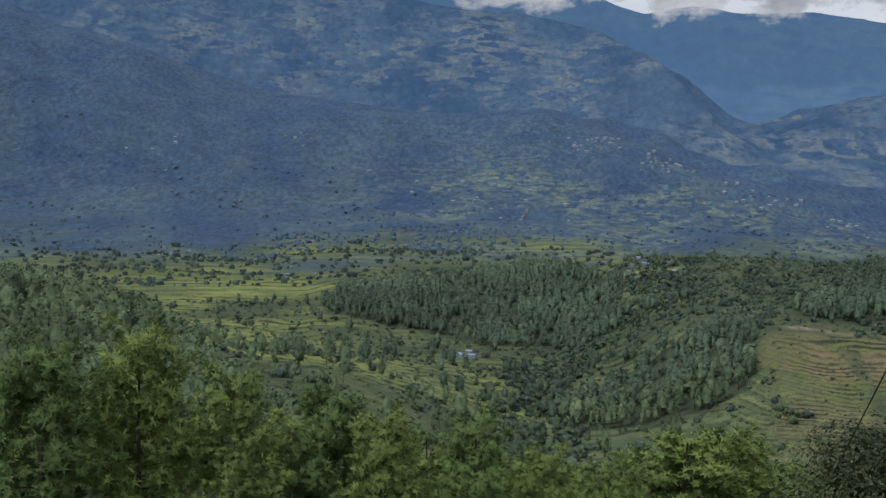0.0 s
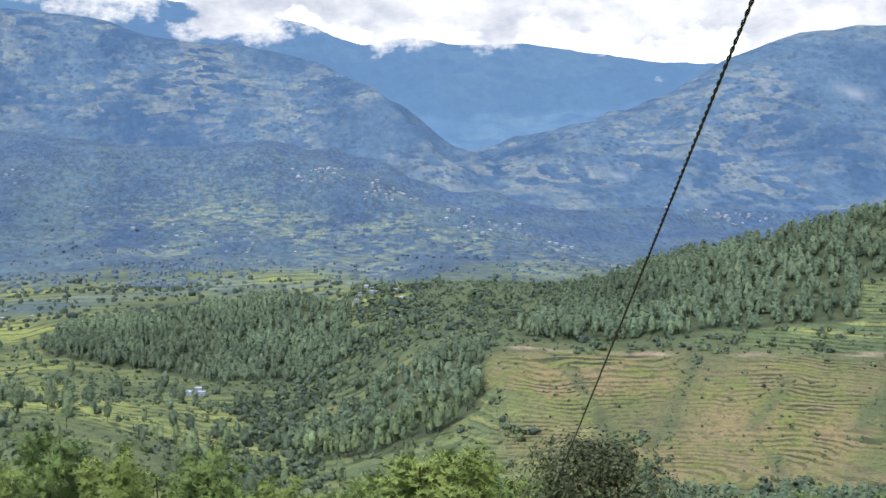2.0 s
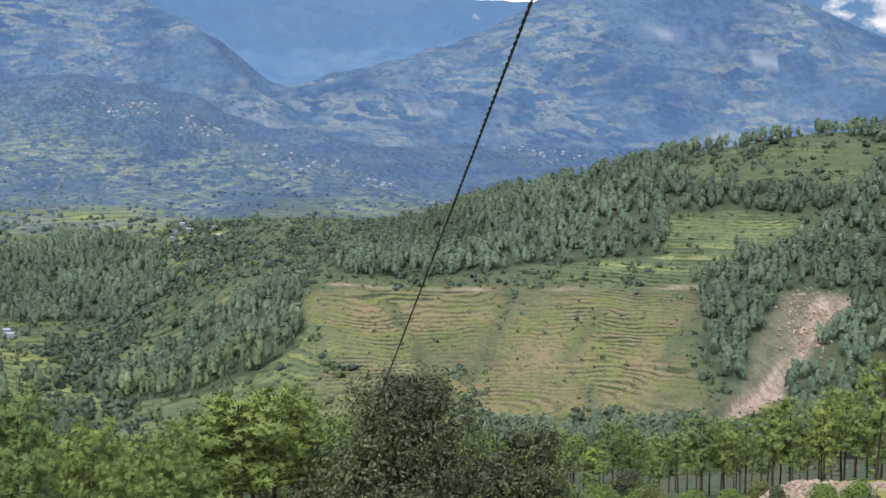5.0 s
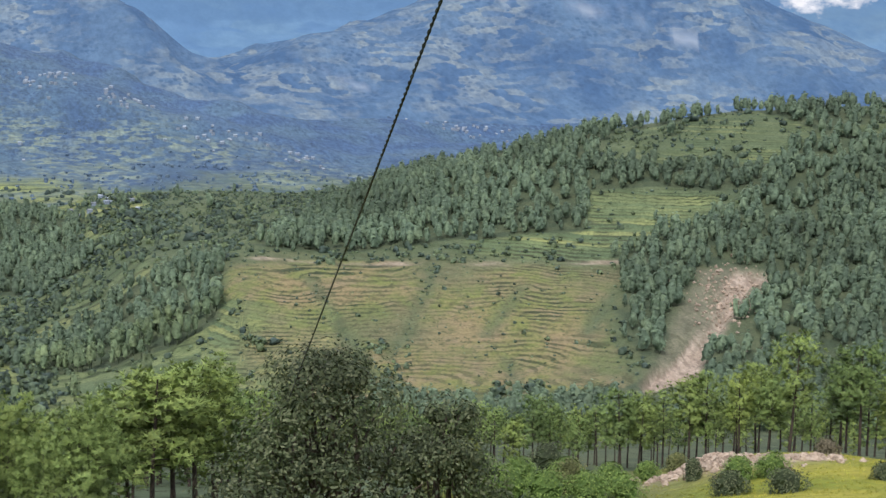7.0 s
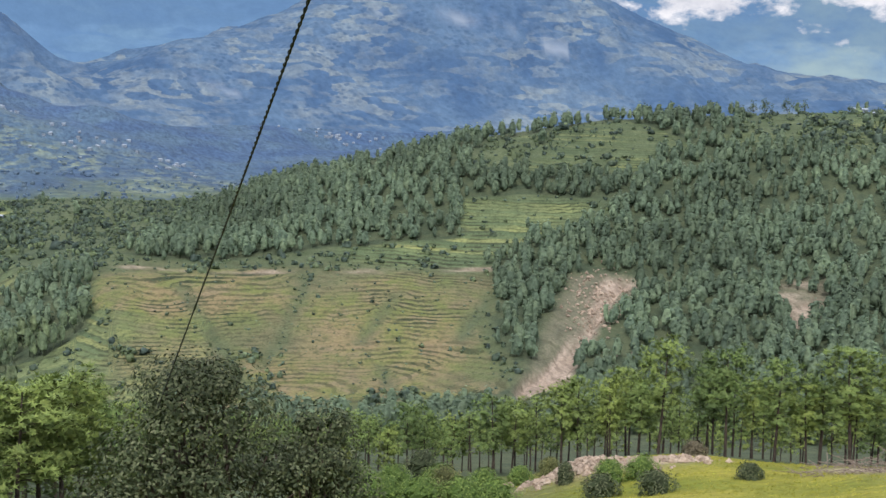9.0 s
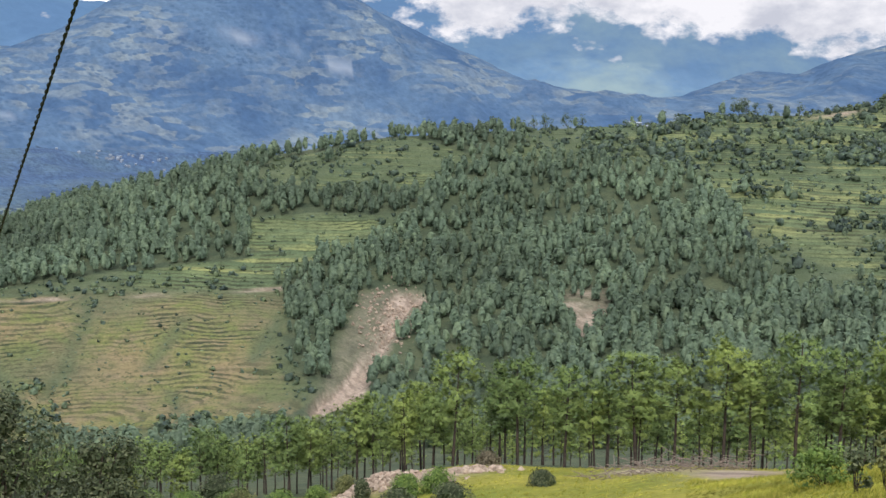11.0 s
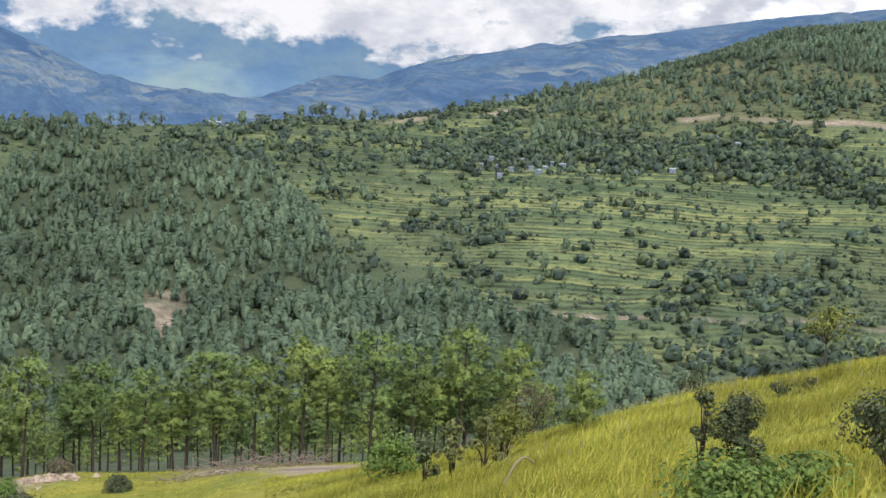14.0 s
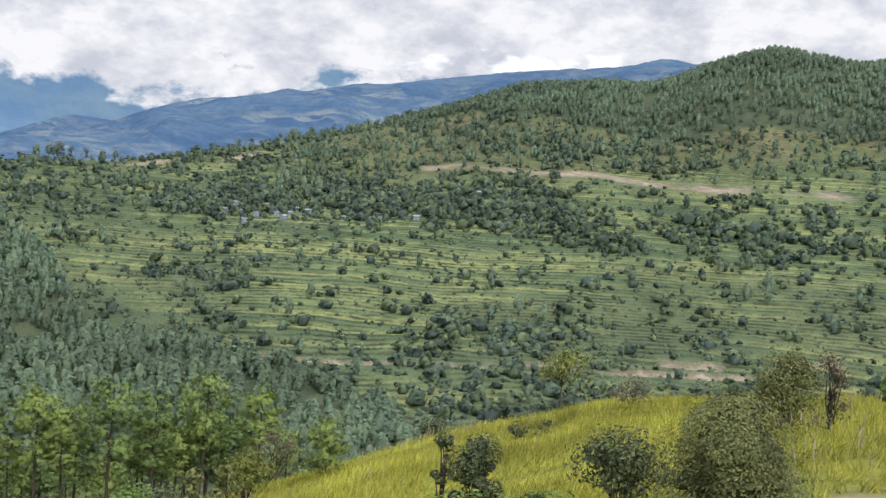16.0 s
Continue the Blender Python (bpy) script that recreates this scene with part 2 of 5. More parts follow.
# Range slopes with aerial haze painted in: blued colours under an even blue emission.
def hazed_range_material(name, wood, scrub, bare, patch, glow, grain, plot):
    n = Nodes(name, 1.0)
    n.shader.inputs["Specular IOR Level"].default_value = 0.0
    c = hazed_slope_colour(n, wood, scrub, bare, patch, None, 0.62, grain, plot)
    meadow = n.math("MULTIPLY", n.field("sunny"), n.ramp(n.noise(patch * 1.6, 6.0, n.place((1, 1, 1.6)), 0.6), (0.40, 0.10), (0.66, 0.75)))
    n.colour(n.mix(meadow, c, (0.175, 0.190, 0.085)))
    # the glow stands for haze in the air before the slope
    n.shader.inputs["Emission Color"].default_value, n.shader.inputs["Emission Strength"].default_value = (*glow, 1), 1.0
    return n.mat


HILLSIDE = ground_material()
HAZED_RANGE_SLOPE = hazed_range_material("hazed_range_slope", (0.024, 0.050, 0.092), (0.056, 0.092, 0.130), (0.185, 0.200, 0.155), 0.0058, (0.057, 0.100, 0.182), 0.06, (42, 55, 13))
HAZED_FAR_SLOPE = hazed_range_material("hazed_far_range_slope", (0.018, 0.034, 0.060), (0.030, 0.052, 0.076), (0.055, 0.080, 0.074), 0.0030, (0.124, 0.234, 0.400), 0.03, (220, 260, 70))


def cloud_material():
    """A bank of white cloud with a torn lower edge."""
    n = Nodes("cloud", 1.0)
    wide = n.place((1, 1, 1.8))
    big, torn = n.noise(0.0026, 3.0, wide), n.noise(0.0068, 9.0, wide, 0.62)
    edge = n.math("ADD", n.math("MULTIPLY", n.field("above"), 0.95), n.math("MULTIPLY", n.math("SUBTRACT", n.math("ADD", n.math("MULTIPLY", big, 0.5), n.math("MULTIPLY", torn, 0.9)), 0.72), 6.2))
    solid = n.ramp(edge, (0.0, 0.0), (0.35, 0.5), (0.8, 1.0))
    billow = n.noise(0.0105, 8.0, wide, 0.6)
    tone = n.ramp(n.math("ADD", n.math("MULTIPLY", n.noise(0.0036, 6.0, wide, 0.56), 0.6), n.math("MULTIPLY", billow, 0.4)), (0.38, (0.58, 0.61, 0.67)), (0.48, (0.75, 0.77, 0.80)), (0.57, (0.92, 0.925, 0.93)))
    glow, clear, both = n.add("Emission"), n.add("BsdfTransparent"), n.add("MixShader")
    n.link(tone, glow.inputs["Color"])
    n.link(solid, both.inputs[0])
    n.link(clear.outputs[0], both.inputs[1])
    n.link(glow.outputs[0], both.inputs[2])
    n.link(both.outputs[0], n.tree.nodes["Material Output"].inputs["Surface"])
    return n.mat


CLOUD = cloud_material()
# ---- the lie of the land: lines across the slope, each as (bearing, distance, height against the eye) ----
EYE = 1.6


def angled(rows):
    """Lines noted as bearing, distance and angle above the level."""
    return [(b, d, d * math.tan(radians(e))) for b, d, e in rows]


UNDER_EYE = [(-40, 0.5, -1.6), (110, 0.5, -1.6)]
BANK = [(-40, 30, -11), (50, 30, -10.5), (60, 30, -9), (70, 30, -7.8), (80, 30, -6.6), (90, 30, -6), (110, 30, -5)]
BROW = [(-40, 80, -26), (-10, 80, -27), (20, 80, -29), (38, 80, -28), (46, 80, -25), (50, 78, -23)] + angled([
    (54, 75, -15.2), (61, 80, -13.3), (65, 85, -11.7), (69, 90, -10.4), (72.5, 95, -9.6), (75, 92, -8.7), (78.5, 90, -8.25), (82, 80, -8.05), (86, 70, -7.8), (110, 70, -7)])
WOOD_FOOT = [(-40, 130, -36), (-20, 130, -38), (0, 150, -46)] + angled([
    (10, 175, -16.9), (19, 175, -17.1), (25.6, 175, -16.1), (33, 170, -16.1), (36, 168, -15.3), (38, 166, -14.95), (40, 165, -14.7), (45, 165, -14.75), (48, 163, -14.5), (53, 160, -14.4), (58, 165, -13.6), (62, 175, -12.9), (66, 190, -12.8), (75, 200, -13), (110, 200, -13)])
FALL = [(-40, 260, -55), (-20, 260, -60), (-12, 260, -66), (-5, 270, -77), (0, 280, -86), (5, 280, -88), (10, 265, -76), (30, 262, -74), (50, 258, -68), (62, 270, -70), (110, 290, -72)]
GULLY = [(-40, 600, -55), (-20, 600, -66), (-16.7, 600, -70), (-13.2, 600, -80), (-12, 600, -88), (-8, 620, -100), (-5, 620, -104), (-2.8, 640, -112), (0, 620, -119), (2.5, 600, -128),
         (5, 560, -133), (8, 540, -130), (14, 520, -125), (35, 510, -118), (45, 500, -115), (60, 480, -98), (110, 470, -92)]
BENCH = [(-40, 800, -137), (-8, 860, -137), (0, 900, -139), (6, 900, -137), (8.3, 880, -115), (10, 820, -100), (14.5, 690, -90.5), (17, 680, -91.5), (21, 680, -92.3), (26, 680, -91.2),
         (29.6, 685, -89), (33, 690, -88), (38, 700, -86), (45, 720, -70), (60, 800, -45), (70, 820, -35), (75, 820, -30), (110, 820, -25)]
CREST_WEST = angled([(-40, 1150, -6.9), (-6, 1150, -6.9), (-4.3, 1150, -6.4), (-1.6, 1150, -6.1), (1.8, 1150, -5.6), (4.3, 1150, -5.2), (7, 1150, -5.3), (8.2, 1150, -4.7), (10.7, 1150, -4.6),
                     (13.1, 1120, -4.5), (16.7, 1050, -4.6), (19.6, 1000, -4.2), (22.6, 950, -3.3), (26, 930, -2.5), (29.7, 920, -1.6), (33.3, 920, -1.0), (35.6, 930, -0.6), (40, 950, -0.35)])
CREST_EAST = angled([(44.7, 980, -0.05), (47, 1000, 0.05), (50, 1050, 0.5), (53, 1080, 0.5), (56.9, 1150, 1.1), (59.2, 1200, 1.5), (62.7, 1250, 2.3), (65.3, 1280, 3.0), (67.3, 1300, 3.5), (70.2, 1320, 4.5),
                     (74, 1330, 4.9), (75.6, 1330, 4.8), (77, 1330, 5.2), (78.4, 1330, 5.9), (81, 1330, 6.6), (83.2, 1330, 6.3), (84.6, 1330, 6.0), (86, 1330, 6.3), (110, 1330, 6)])
LEE = [(-40, 1450, -137), (8, 1450, -137), (14, 1420, -140), (20, 1320, -130), (30, 1240, -105), (40, 1260, -95), (50, 1350, -80), (62, 1550, -40), (75, 1640, 50), (110, 1640, 60)]
VALE = [(-40, 2000, -112), (12, 2000, -114), (20, 2000, -130), (45, 2000, -137), (60, 2000, -70), (75, 2050, 60), (110, 2050, 70)]
SPUR = angled([(-40, 3000, 7), (-25, 3000, 6.2), (-13.4, 2950, 3.9), (-8, 2900, 2.2), (-4, 2850, 1.7), (0.2, 2800, 1.25), (4.4, 2700, 1.75), (7.1, 2600, 0.7), (10.6, 2450, -0.7), (15.2, 2300, -1.8),
               (19, 2250, -2.9), (24, 2400, -2.4), (45, 2500, -2.2), (55, 2600, -0.5), (75, 2600, 2), (110, 2600, 3)])
SADDLE = [(-40, 3250, 300), (-13, 3200, 185), (-6, 3100, 70), (0, 3050, 40), (5, 2950, 45), (8, 2850, 10), (11, 2700, -40), (16, 2600, -60), (24, 2700, -60), (45, 2750, -70), (55, 2900, 20), (75, 2900, 140), (110, 2900, 170)]
RANGE_WEST = angled([(-40, 3700, 9.5), (-25, 3700, 9), (-14, 3700, 8.2), (-8.2, 3650, 7.2), (-2.3, 3600, 6.6), (-0.4, 3600, 5.9), (3.1, 3600, 5.75), (6.3, 3450, 5.1), (8.8, 3150, 3.9), (10.5, 2980, 2.5), (12, 2880, 0.4)])
RANGE_MID = angled([(14.1, 3150, 0.7), (17.1, 3300, 1.9), (21.2, 3300, 3.4), (23.9, 3300, 5.05), (26.8, 3300, 6.0), (29.6, 3300, 6.4), (32.4, 3300, 5.9), (34.4, 3300, 5.25), (36.8, 3300, 3.9), (40, 3300, 2.45),
                    (43.2, 3300, 1.3), (46.9, 3350, 0.4), (49, 3400, 0.7)])
RANGE_EAST = angled([(51.6, 3500, 1.6), (55.3, 3700, 2.85), (58, 3800, 3.4), (61.2, 3800, 3.9), (64.2, 3800, 4.5), (70, 3800, 5.4), (80, 3800, 6.3), (110, 3800, 6.5)])
RIFT = [(-40, 4150, 520), (-8, 4100, 380), (5, 4000, 250), (10.5, 3850, 110), (13, 3750, 40), (20, 3750, 120), (29, 3750, 270), (36, 3750, 150), (42, 3750, 60), (48, 3800, 30), (55, 4100, 130), (70, 4200, 280), (110, 4200, 330)]
FAR_RANGE = angled([(-40, 4600, 8), (0, 4600, 7.6), (5, 4600, 6.8), (8.4, 4600, 5.75), (10.2, 4600, 6.1), (12.9, 4600, 5.8), (15.6, 4600, 5.9), (17.1, 4600, 5.6), (19.5, 4600, 5.2), (22.9, 4600, 4.9), (30, 4600, 4.6),
                    (34, 4600, 5.2), (38, 4600, 5.6), (43, 4600, 6.4), (48, 4600, 7.0), (52, 4600, 6.6), (57, 4600, 5.8), (64, 4600, 5.2), (110, 4600, 6)])
EDGE = [(-40, 4930, 300), (110, 4930, 300)]
LINES = [UNDER_EYE, BANK, BROW, WOOD_FOOT, FALL, GULLY, BENCH, CREST_WEST + CREST_EAST, LEE, VALE, SPUR, SADDLE, RANGE_WEST + RANGE_MID + RANGE_EAST, RIFT, FAR_RANGE, EDGE]


def lattice(ix, iy, seed):
    n = (ix * 374761393 + iy * 668265263 + seed * 1442695041) & 0xFFFFFFFF
    n = ((n ^ (n >> 13)) * 1274126177) & 0xFFFFFFFF
    return ((n ^ (n >> 16)) & 0xFFFF) / 65535.0


def value_noise(x, y, seed=0):
    """Smooth noise, 0 to 1, over arrays."""
    fx, fy = np.floor(x), np.floor(y)
    ix, iy, u, v = fx.astype(np.int64), fy.astype(np.int64), x - fx, y - fy
    u, v = u * u * (3 - 2 * u), v * v * (3 - 2 * v)
    top = lattice(ix, iy, seed) * (1 - u) + lattice(ix + 1, iy, seed) * u
    low = lattice(ix, iy + 1, seed) * (1 - u) + lattice(ix + 1, iy + 1, seed) * u
    return top * (1 - v) + low * v


def rough(x, y, size, octaves=4, seed=0):
    """Fractal noise, about -1 to 1, whose largest swells are size metres wide."""
    total, gain = 0.0, 1.0
    for k in range(octaves):
        total = total + gain * (2 * value_noise(x / size, y / size, seed + k) - 1)
        size, gain = size / 2.1, gain * 0.5
    return total / 1.6


def bearings_of(x, y):
    b = np.degrees(np.arctan2(x, y))
    return np.where(b > 125, b - 360, b)


def profile(bearing):
    """Distances and heights of all lines at some bearings; behind the eye the hill closes round."""
    b = np.where(bearing < -40, np.interp(bearing, [-235, -40], [110, -40]), bearing)
    dist, high = [], []
    for line in LINES:
        k = np.array(line, float)
        w = sum(np.interp(b + s, k[:, 0], k[:, 1]) for s in (-0.5, 0, 0.5)) / 3
        h = sum(np.interp(b + s, k[:, 0], k[:, 2]) for s in (-0.35, 0, 0.35)) / 3
        dist.append(w), high.append(h)
    return np.array(dist), np.array(high)


def along(bearing, r):
    """Which line a place lies past (7.4: four tenths of the way from line 7 to line 8) and the plain height there."""
    D, H = profile(bearing)
    n = len(LINES)
    slope = np.diff(H, axis=0) / np.diff(D, axis=0)
    m = np.zeros_like(H)
    same = slope[:-1] * slope[1:] > 0
    m[1:-1] = np.where(same, 2 * slope[:-1] * slope[1:] / np.where(same, slope[:-1] + slope[1:], 1), 0)
    m[0], m[-1] = slope[0], slope[-1]
    s, z = np.zeros_like(r), np.full_like(r, H[0].flat[0])
    for i in range(n - 1):
        inside = (r >= D[i]) & ((r < D[i + 1]) | (i == n - 2))
        d = D[i + 1] - D[i]
        t = np.clip((r - D[i]) / d, 0, 1)
        c = (2 * t**3 - 3 * t**2 + 1) * H[i] + (t**3 - 2 * t**2 + t) * d * m[i] + (3 * t**2 - 2 * t**3) * H[i + 1] + (t**3 - t**2) * d * m[i + 1]
        z, s = np.where(inside, c, z), np.where(inside, i + t, s)
    return s, z


def within(s, b, corners):
    """Whether places lie inside an outline given as (bearing, line) corners."""
    inside = np.zeros(np.shape(s), bool)
    for (b0, s0), (b1, s1) in zip(corners, corners[1:] + corners[:1]):
        if s0 != s1:
            inside ^= ((s0 > s) != (s1 > s)) & (b < (b1 - b0) * (s - s0) / (s1 - s0) + b0)
    return inside

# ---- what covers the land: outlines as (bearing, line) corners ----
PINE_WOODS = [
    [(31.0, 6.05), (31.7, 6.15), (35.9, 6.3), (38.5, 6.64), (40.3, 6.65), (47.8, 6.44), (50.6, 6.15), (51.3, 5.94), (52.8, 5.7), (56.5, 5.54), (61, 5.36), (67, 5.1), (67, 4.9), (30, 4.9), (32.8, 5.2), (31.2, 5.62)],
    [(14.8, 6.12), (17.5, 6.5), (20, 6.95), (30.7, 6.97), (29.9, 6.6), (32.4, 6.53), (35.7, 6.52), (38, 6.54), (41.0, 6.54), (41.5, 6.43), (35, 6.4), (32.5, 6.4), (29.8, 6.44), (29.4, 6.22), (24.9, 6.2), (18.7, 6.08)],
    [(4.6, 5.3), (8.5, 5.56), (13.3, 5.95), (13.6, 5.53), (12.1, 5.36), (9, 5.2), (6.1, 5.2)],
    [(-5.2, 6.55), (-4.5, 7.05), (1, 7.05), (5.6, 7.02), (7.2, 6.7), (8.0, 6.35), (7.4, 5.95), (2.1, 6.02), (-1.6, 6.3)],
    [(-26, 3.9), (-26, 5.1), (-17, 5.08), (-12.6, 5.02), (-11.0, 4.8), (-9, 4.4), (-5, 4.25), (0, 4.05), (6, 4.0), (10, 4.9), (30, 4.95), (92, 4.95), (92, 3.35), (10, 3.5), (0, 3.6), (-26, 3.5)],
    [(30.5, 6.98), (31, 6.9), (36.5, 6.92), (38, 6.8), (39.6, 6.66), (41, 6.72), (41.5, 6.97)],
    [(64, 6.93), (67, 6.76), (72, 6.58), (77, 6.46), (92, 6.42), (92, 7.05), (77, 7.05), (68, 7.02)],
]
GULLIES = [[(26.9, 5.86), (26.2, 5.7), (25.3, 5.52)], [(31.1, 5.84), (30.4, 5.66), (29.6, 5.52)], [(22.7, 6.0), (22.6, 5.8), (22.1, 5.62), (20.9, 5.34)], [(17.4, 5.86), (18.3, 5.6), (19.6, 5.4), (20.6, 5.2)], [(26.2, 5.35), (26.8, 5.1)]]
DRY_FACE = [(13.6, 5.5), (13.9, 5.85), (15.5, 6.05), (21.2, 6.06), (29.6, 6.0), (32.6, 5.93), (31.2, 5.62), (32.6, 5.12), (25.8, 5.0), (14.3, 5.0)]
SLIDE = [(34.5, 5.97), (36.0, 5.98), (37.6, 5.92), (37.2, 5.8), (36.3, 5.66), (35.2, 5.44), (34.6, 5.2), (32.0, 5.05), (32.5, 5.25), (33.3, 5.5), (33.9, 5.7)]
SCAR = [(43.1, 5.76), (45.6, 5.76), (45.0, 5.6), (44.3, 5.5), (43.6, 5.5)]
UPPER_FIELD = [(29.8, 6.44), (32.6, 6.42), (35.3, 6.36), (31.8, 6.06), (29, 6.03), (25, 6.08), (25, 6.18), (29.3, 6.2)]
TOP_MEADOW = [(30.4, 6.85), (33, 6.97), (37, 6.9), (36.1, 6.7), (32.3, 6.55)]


def r_of(x, y):
    return np.hypot(x, y)


def soften(inside_of, s, b, corners, ds=0.025, db=0.25):
    """An outline with a frayed edge, 0 to 1."""
    return sum(inside_of(s + ds * i, b + db * j, corners).astype(float) for i, j in ((0, 0), (1, 0), (-1, 0), (0, 1), (0, -1))) / 5


def gullies(b, s):
    """How deep in one of the runnels of the dry face, 0 to 1."""
    best = np.full(np.shape(s), 1e9)
    px, py = b * 10.8, s * 160.0
    for line in GULLIES:
        for (b0, s0), (b1, s1) in zip(line, line[1:]):
            ax, ay, dx, dy = b0 * 10.8, s0 * 160.0, (b1 - b0) * 10.8, (s1 - s0) * 160.0
            t = np.clip(((px - ax) * dx + (py - ay) * dy) / (dx * dx + dy * dy), 0, 1)
            best = np.minimum(best, np.hypot(px - ax - t * dx, py - ay - t * dy))
    return np.exp(-((best / 3.6) ** 2))


def cover(x, y, b, s):
    """Shares of crop, dry grass, meadow and bare soil at places."""
    wob_s = s + 0.03 * rough(x, y, 60, 3, 5)
    wob_b = b + 1.3 * rough(x, y, 60, 4, 9)
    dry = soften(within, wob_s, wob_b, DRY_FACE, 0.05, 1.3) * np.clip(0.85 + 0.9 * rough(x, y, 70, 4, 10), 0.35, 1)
    dry = dry * np.where(s < 5.65, np.clip((b - 13.4) / 3.5 + 0.5 * rough(x, y, 40, 3, 16), 0, 1), 1)
    heath = np.clip((s - 6.28) / 0.1, 0, 1) * np.clip((b - 58) / 8, 0, 1) * (s < 7.1)
    dry = np.maximum(dry, heath * 0.6 * np.clip(0.75 + rough(x, y, 90, 4, 15), 0, 1))
    dry = dry * (1 - 0.75 * gullies(b + 0.25 * rough(x, y, 25, 3, 63), s))
    streak = rough(b - 4.6 * (s - 5.5), s * 0.9, 0.85, 3, 8)
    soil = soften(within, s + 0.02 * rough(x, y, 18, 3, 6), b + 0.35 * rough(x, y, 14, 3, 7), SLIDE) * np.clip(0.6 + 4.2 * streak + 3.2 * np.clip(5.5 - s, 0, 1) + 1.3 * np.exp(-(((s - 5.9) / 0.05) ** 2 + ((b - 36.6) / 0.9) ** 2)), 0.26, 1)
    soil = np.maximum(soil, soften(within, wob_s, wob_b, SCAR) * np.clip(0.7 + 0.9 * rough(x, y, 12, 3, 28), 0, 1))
    band = lambda at, wide, lo, hi, patchy: np.clip(1.6 - np.abs(s - at) / wide, 0, 1) * (b > lo) * (b < hi) * np.clip(0.6 + patchy * rough(x, y, 35, 3, 21), 0, 1)
    soil = np.maximum(soil, band(6.03 + 0.012 * rough(x, y, 60, 2, 3), 0.014, 14.3, 33.2, 2.0) * np.clip(0.5 + 2.0 * rough(x, y, 22, 3, 66), 0.12, 1))
    soil = np.maximum(soil, band(np.interp(b, [66, 70.5, 79, 82.5, 92], [6.42, 6.32, 6.23, 6.24, 6.25]) + 0.006 * rough(x, y, 40, 2, 69), 0.009, 66, 92, 2.0) * 0.85)
    soil = np.maximum(soil, band(5.44 + 0.01 * rough(x, y, 50, 2, 4), 0.012, 58, 92, 2.0))
    soil = np.maximum(soil, band(5.49 + 0.01 * rough(x, y, 20, 2, 67), 0.016, 76.9, 79.6, 1.2))
    soil = np.maximum(soil, band(5.51 + 0.01 * rough(x, y, 20, 2, 68), 0.014, 83, 84.6, 1.2))
    soil = np.maximum(soil, band(np.interp(b, [25.6, 28, 33], [11.67, 11.6, 11.52]), 0.014, 25.4, 34, 1.8) * 0.8)
    soil = np.maximum(soil, band(np.interp(b, [17.6, 20.2], [11.43, 11.28]), 0.012, 17.6, 20.3, 0.9) * 0.8)
    earth = 0.6 * np.exp(-(((b - 54.6) / 0.9) ** 2 + ((s - 6.86) / 0.03) ** 2)) + 0.6 * np.exp(-(((b - 58.4) / 0.6) ** 2 + ((s - 6.78) / 0.03) ** 2)) + np.exp(-(((b - 86.2) / 1.2) ** 2 + ((r_of(x, y) - 31.5) / 1.3) ** 2))
    soil = np.maximum(soil, np.clip(1.5 * earth + 0.5 * rough(x, y, 14, 3, 64) * (earth > 0.2), 0, 1))
    crop = np.clip((b - np.interp(s, [4.9, 5.3, 5.6, 6, 6.5, 7.0], [66, 62, 56, 51, 47.5, 40])) / 1.5, 0, 1) * (s > 4.95) * (s < 7.1)
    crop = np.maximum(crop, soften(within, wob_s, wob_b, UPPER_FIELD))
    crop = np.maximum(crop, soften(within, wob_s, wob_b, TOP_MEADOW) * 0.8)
    crop = np.maximum(crop, (s > 7.3) * (s < 9.35) * (b < 20) * np.clip(0.95 + 0.9 * rough(x, y, 150, 3, 35) - 2.2 * np.clip(s - 9.0, 0, 1), 0, 1))
    crop = np.maximum(crop, (s > 4.3) * (s < 7.6) * (b < 10.5) * np.clip(0.95 + 0.8 * rough(x, y, 120, 3, 31), 0, 1))
    crop = np.maximum(crop, 0.7 * (s > 6.5) * (s < 7.1) * (b > 36) * (b < 50))
    crop = np.maximum(crop, 0.8 * (s > 4.95) * (s < 5.7) * (b > 9.5) * (b < 18.5))
    crop = np.clip(crop * np.clip(np.where(b > 50, 0.92, 0.74) + 1.1 * rough(x, y, 80, 4, 33), np.where(b > 50, 0.2, 0.05), 1), 0, 1) * (1 - 0.55 * heath)
    meadow = np.clip((s < 3.0) * np.clip((b - 30) / 6, 0, 1) + (s < 2.9) * (b > 50), 0, 1).astype(float)
    meadow = np.maximum(meadow * (s < 3.02), np.clip((42 - r_of(x, y)) / 14, 0, 1))
    heap = np.exp(-(((b - 35.6) / 2.6) ** 2 + ((r_of(x, y) - 146) / 7) ** 2)) + np.exp(-(((b - 38.4) / 1.6) ** 2 + ((r_of(x, y) - 152) / 5) ** 2))
    yard = np.exp(-(((b - 51.2) / 2.2) ** 2 + ((r_of(x, y) - 138) / 16) ** 2)) + 0.8 * np.exp(-(((b - 47.0) / 1.6) ** 2 + ((r_of(x, y) - 148) / 7) ** 2))
    soil = np.maximum(soil, np.clip(1.4 * heap + 1.2 * yard + 0.35 * rough(x, y, 6, 3, 23) * (heap + yard > 0.15), 0, 1))
    return crop, dry, meadow, soil


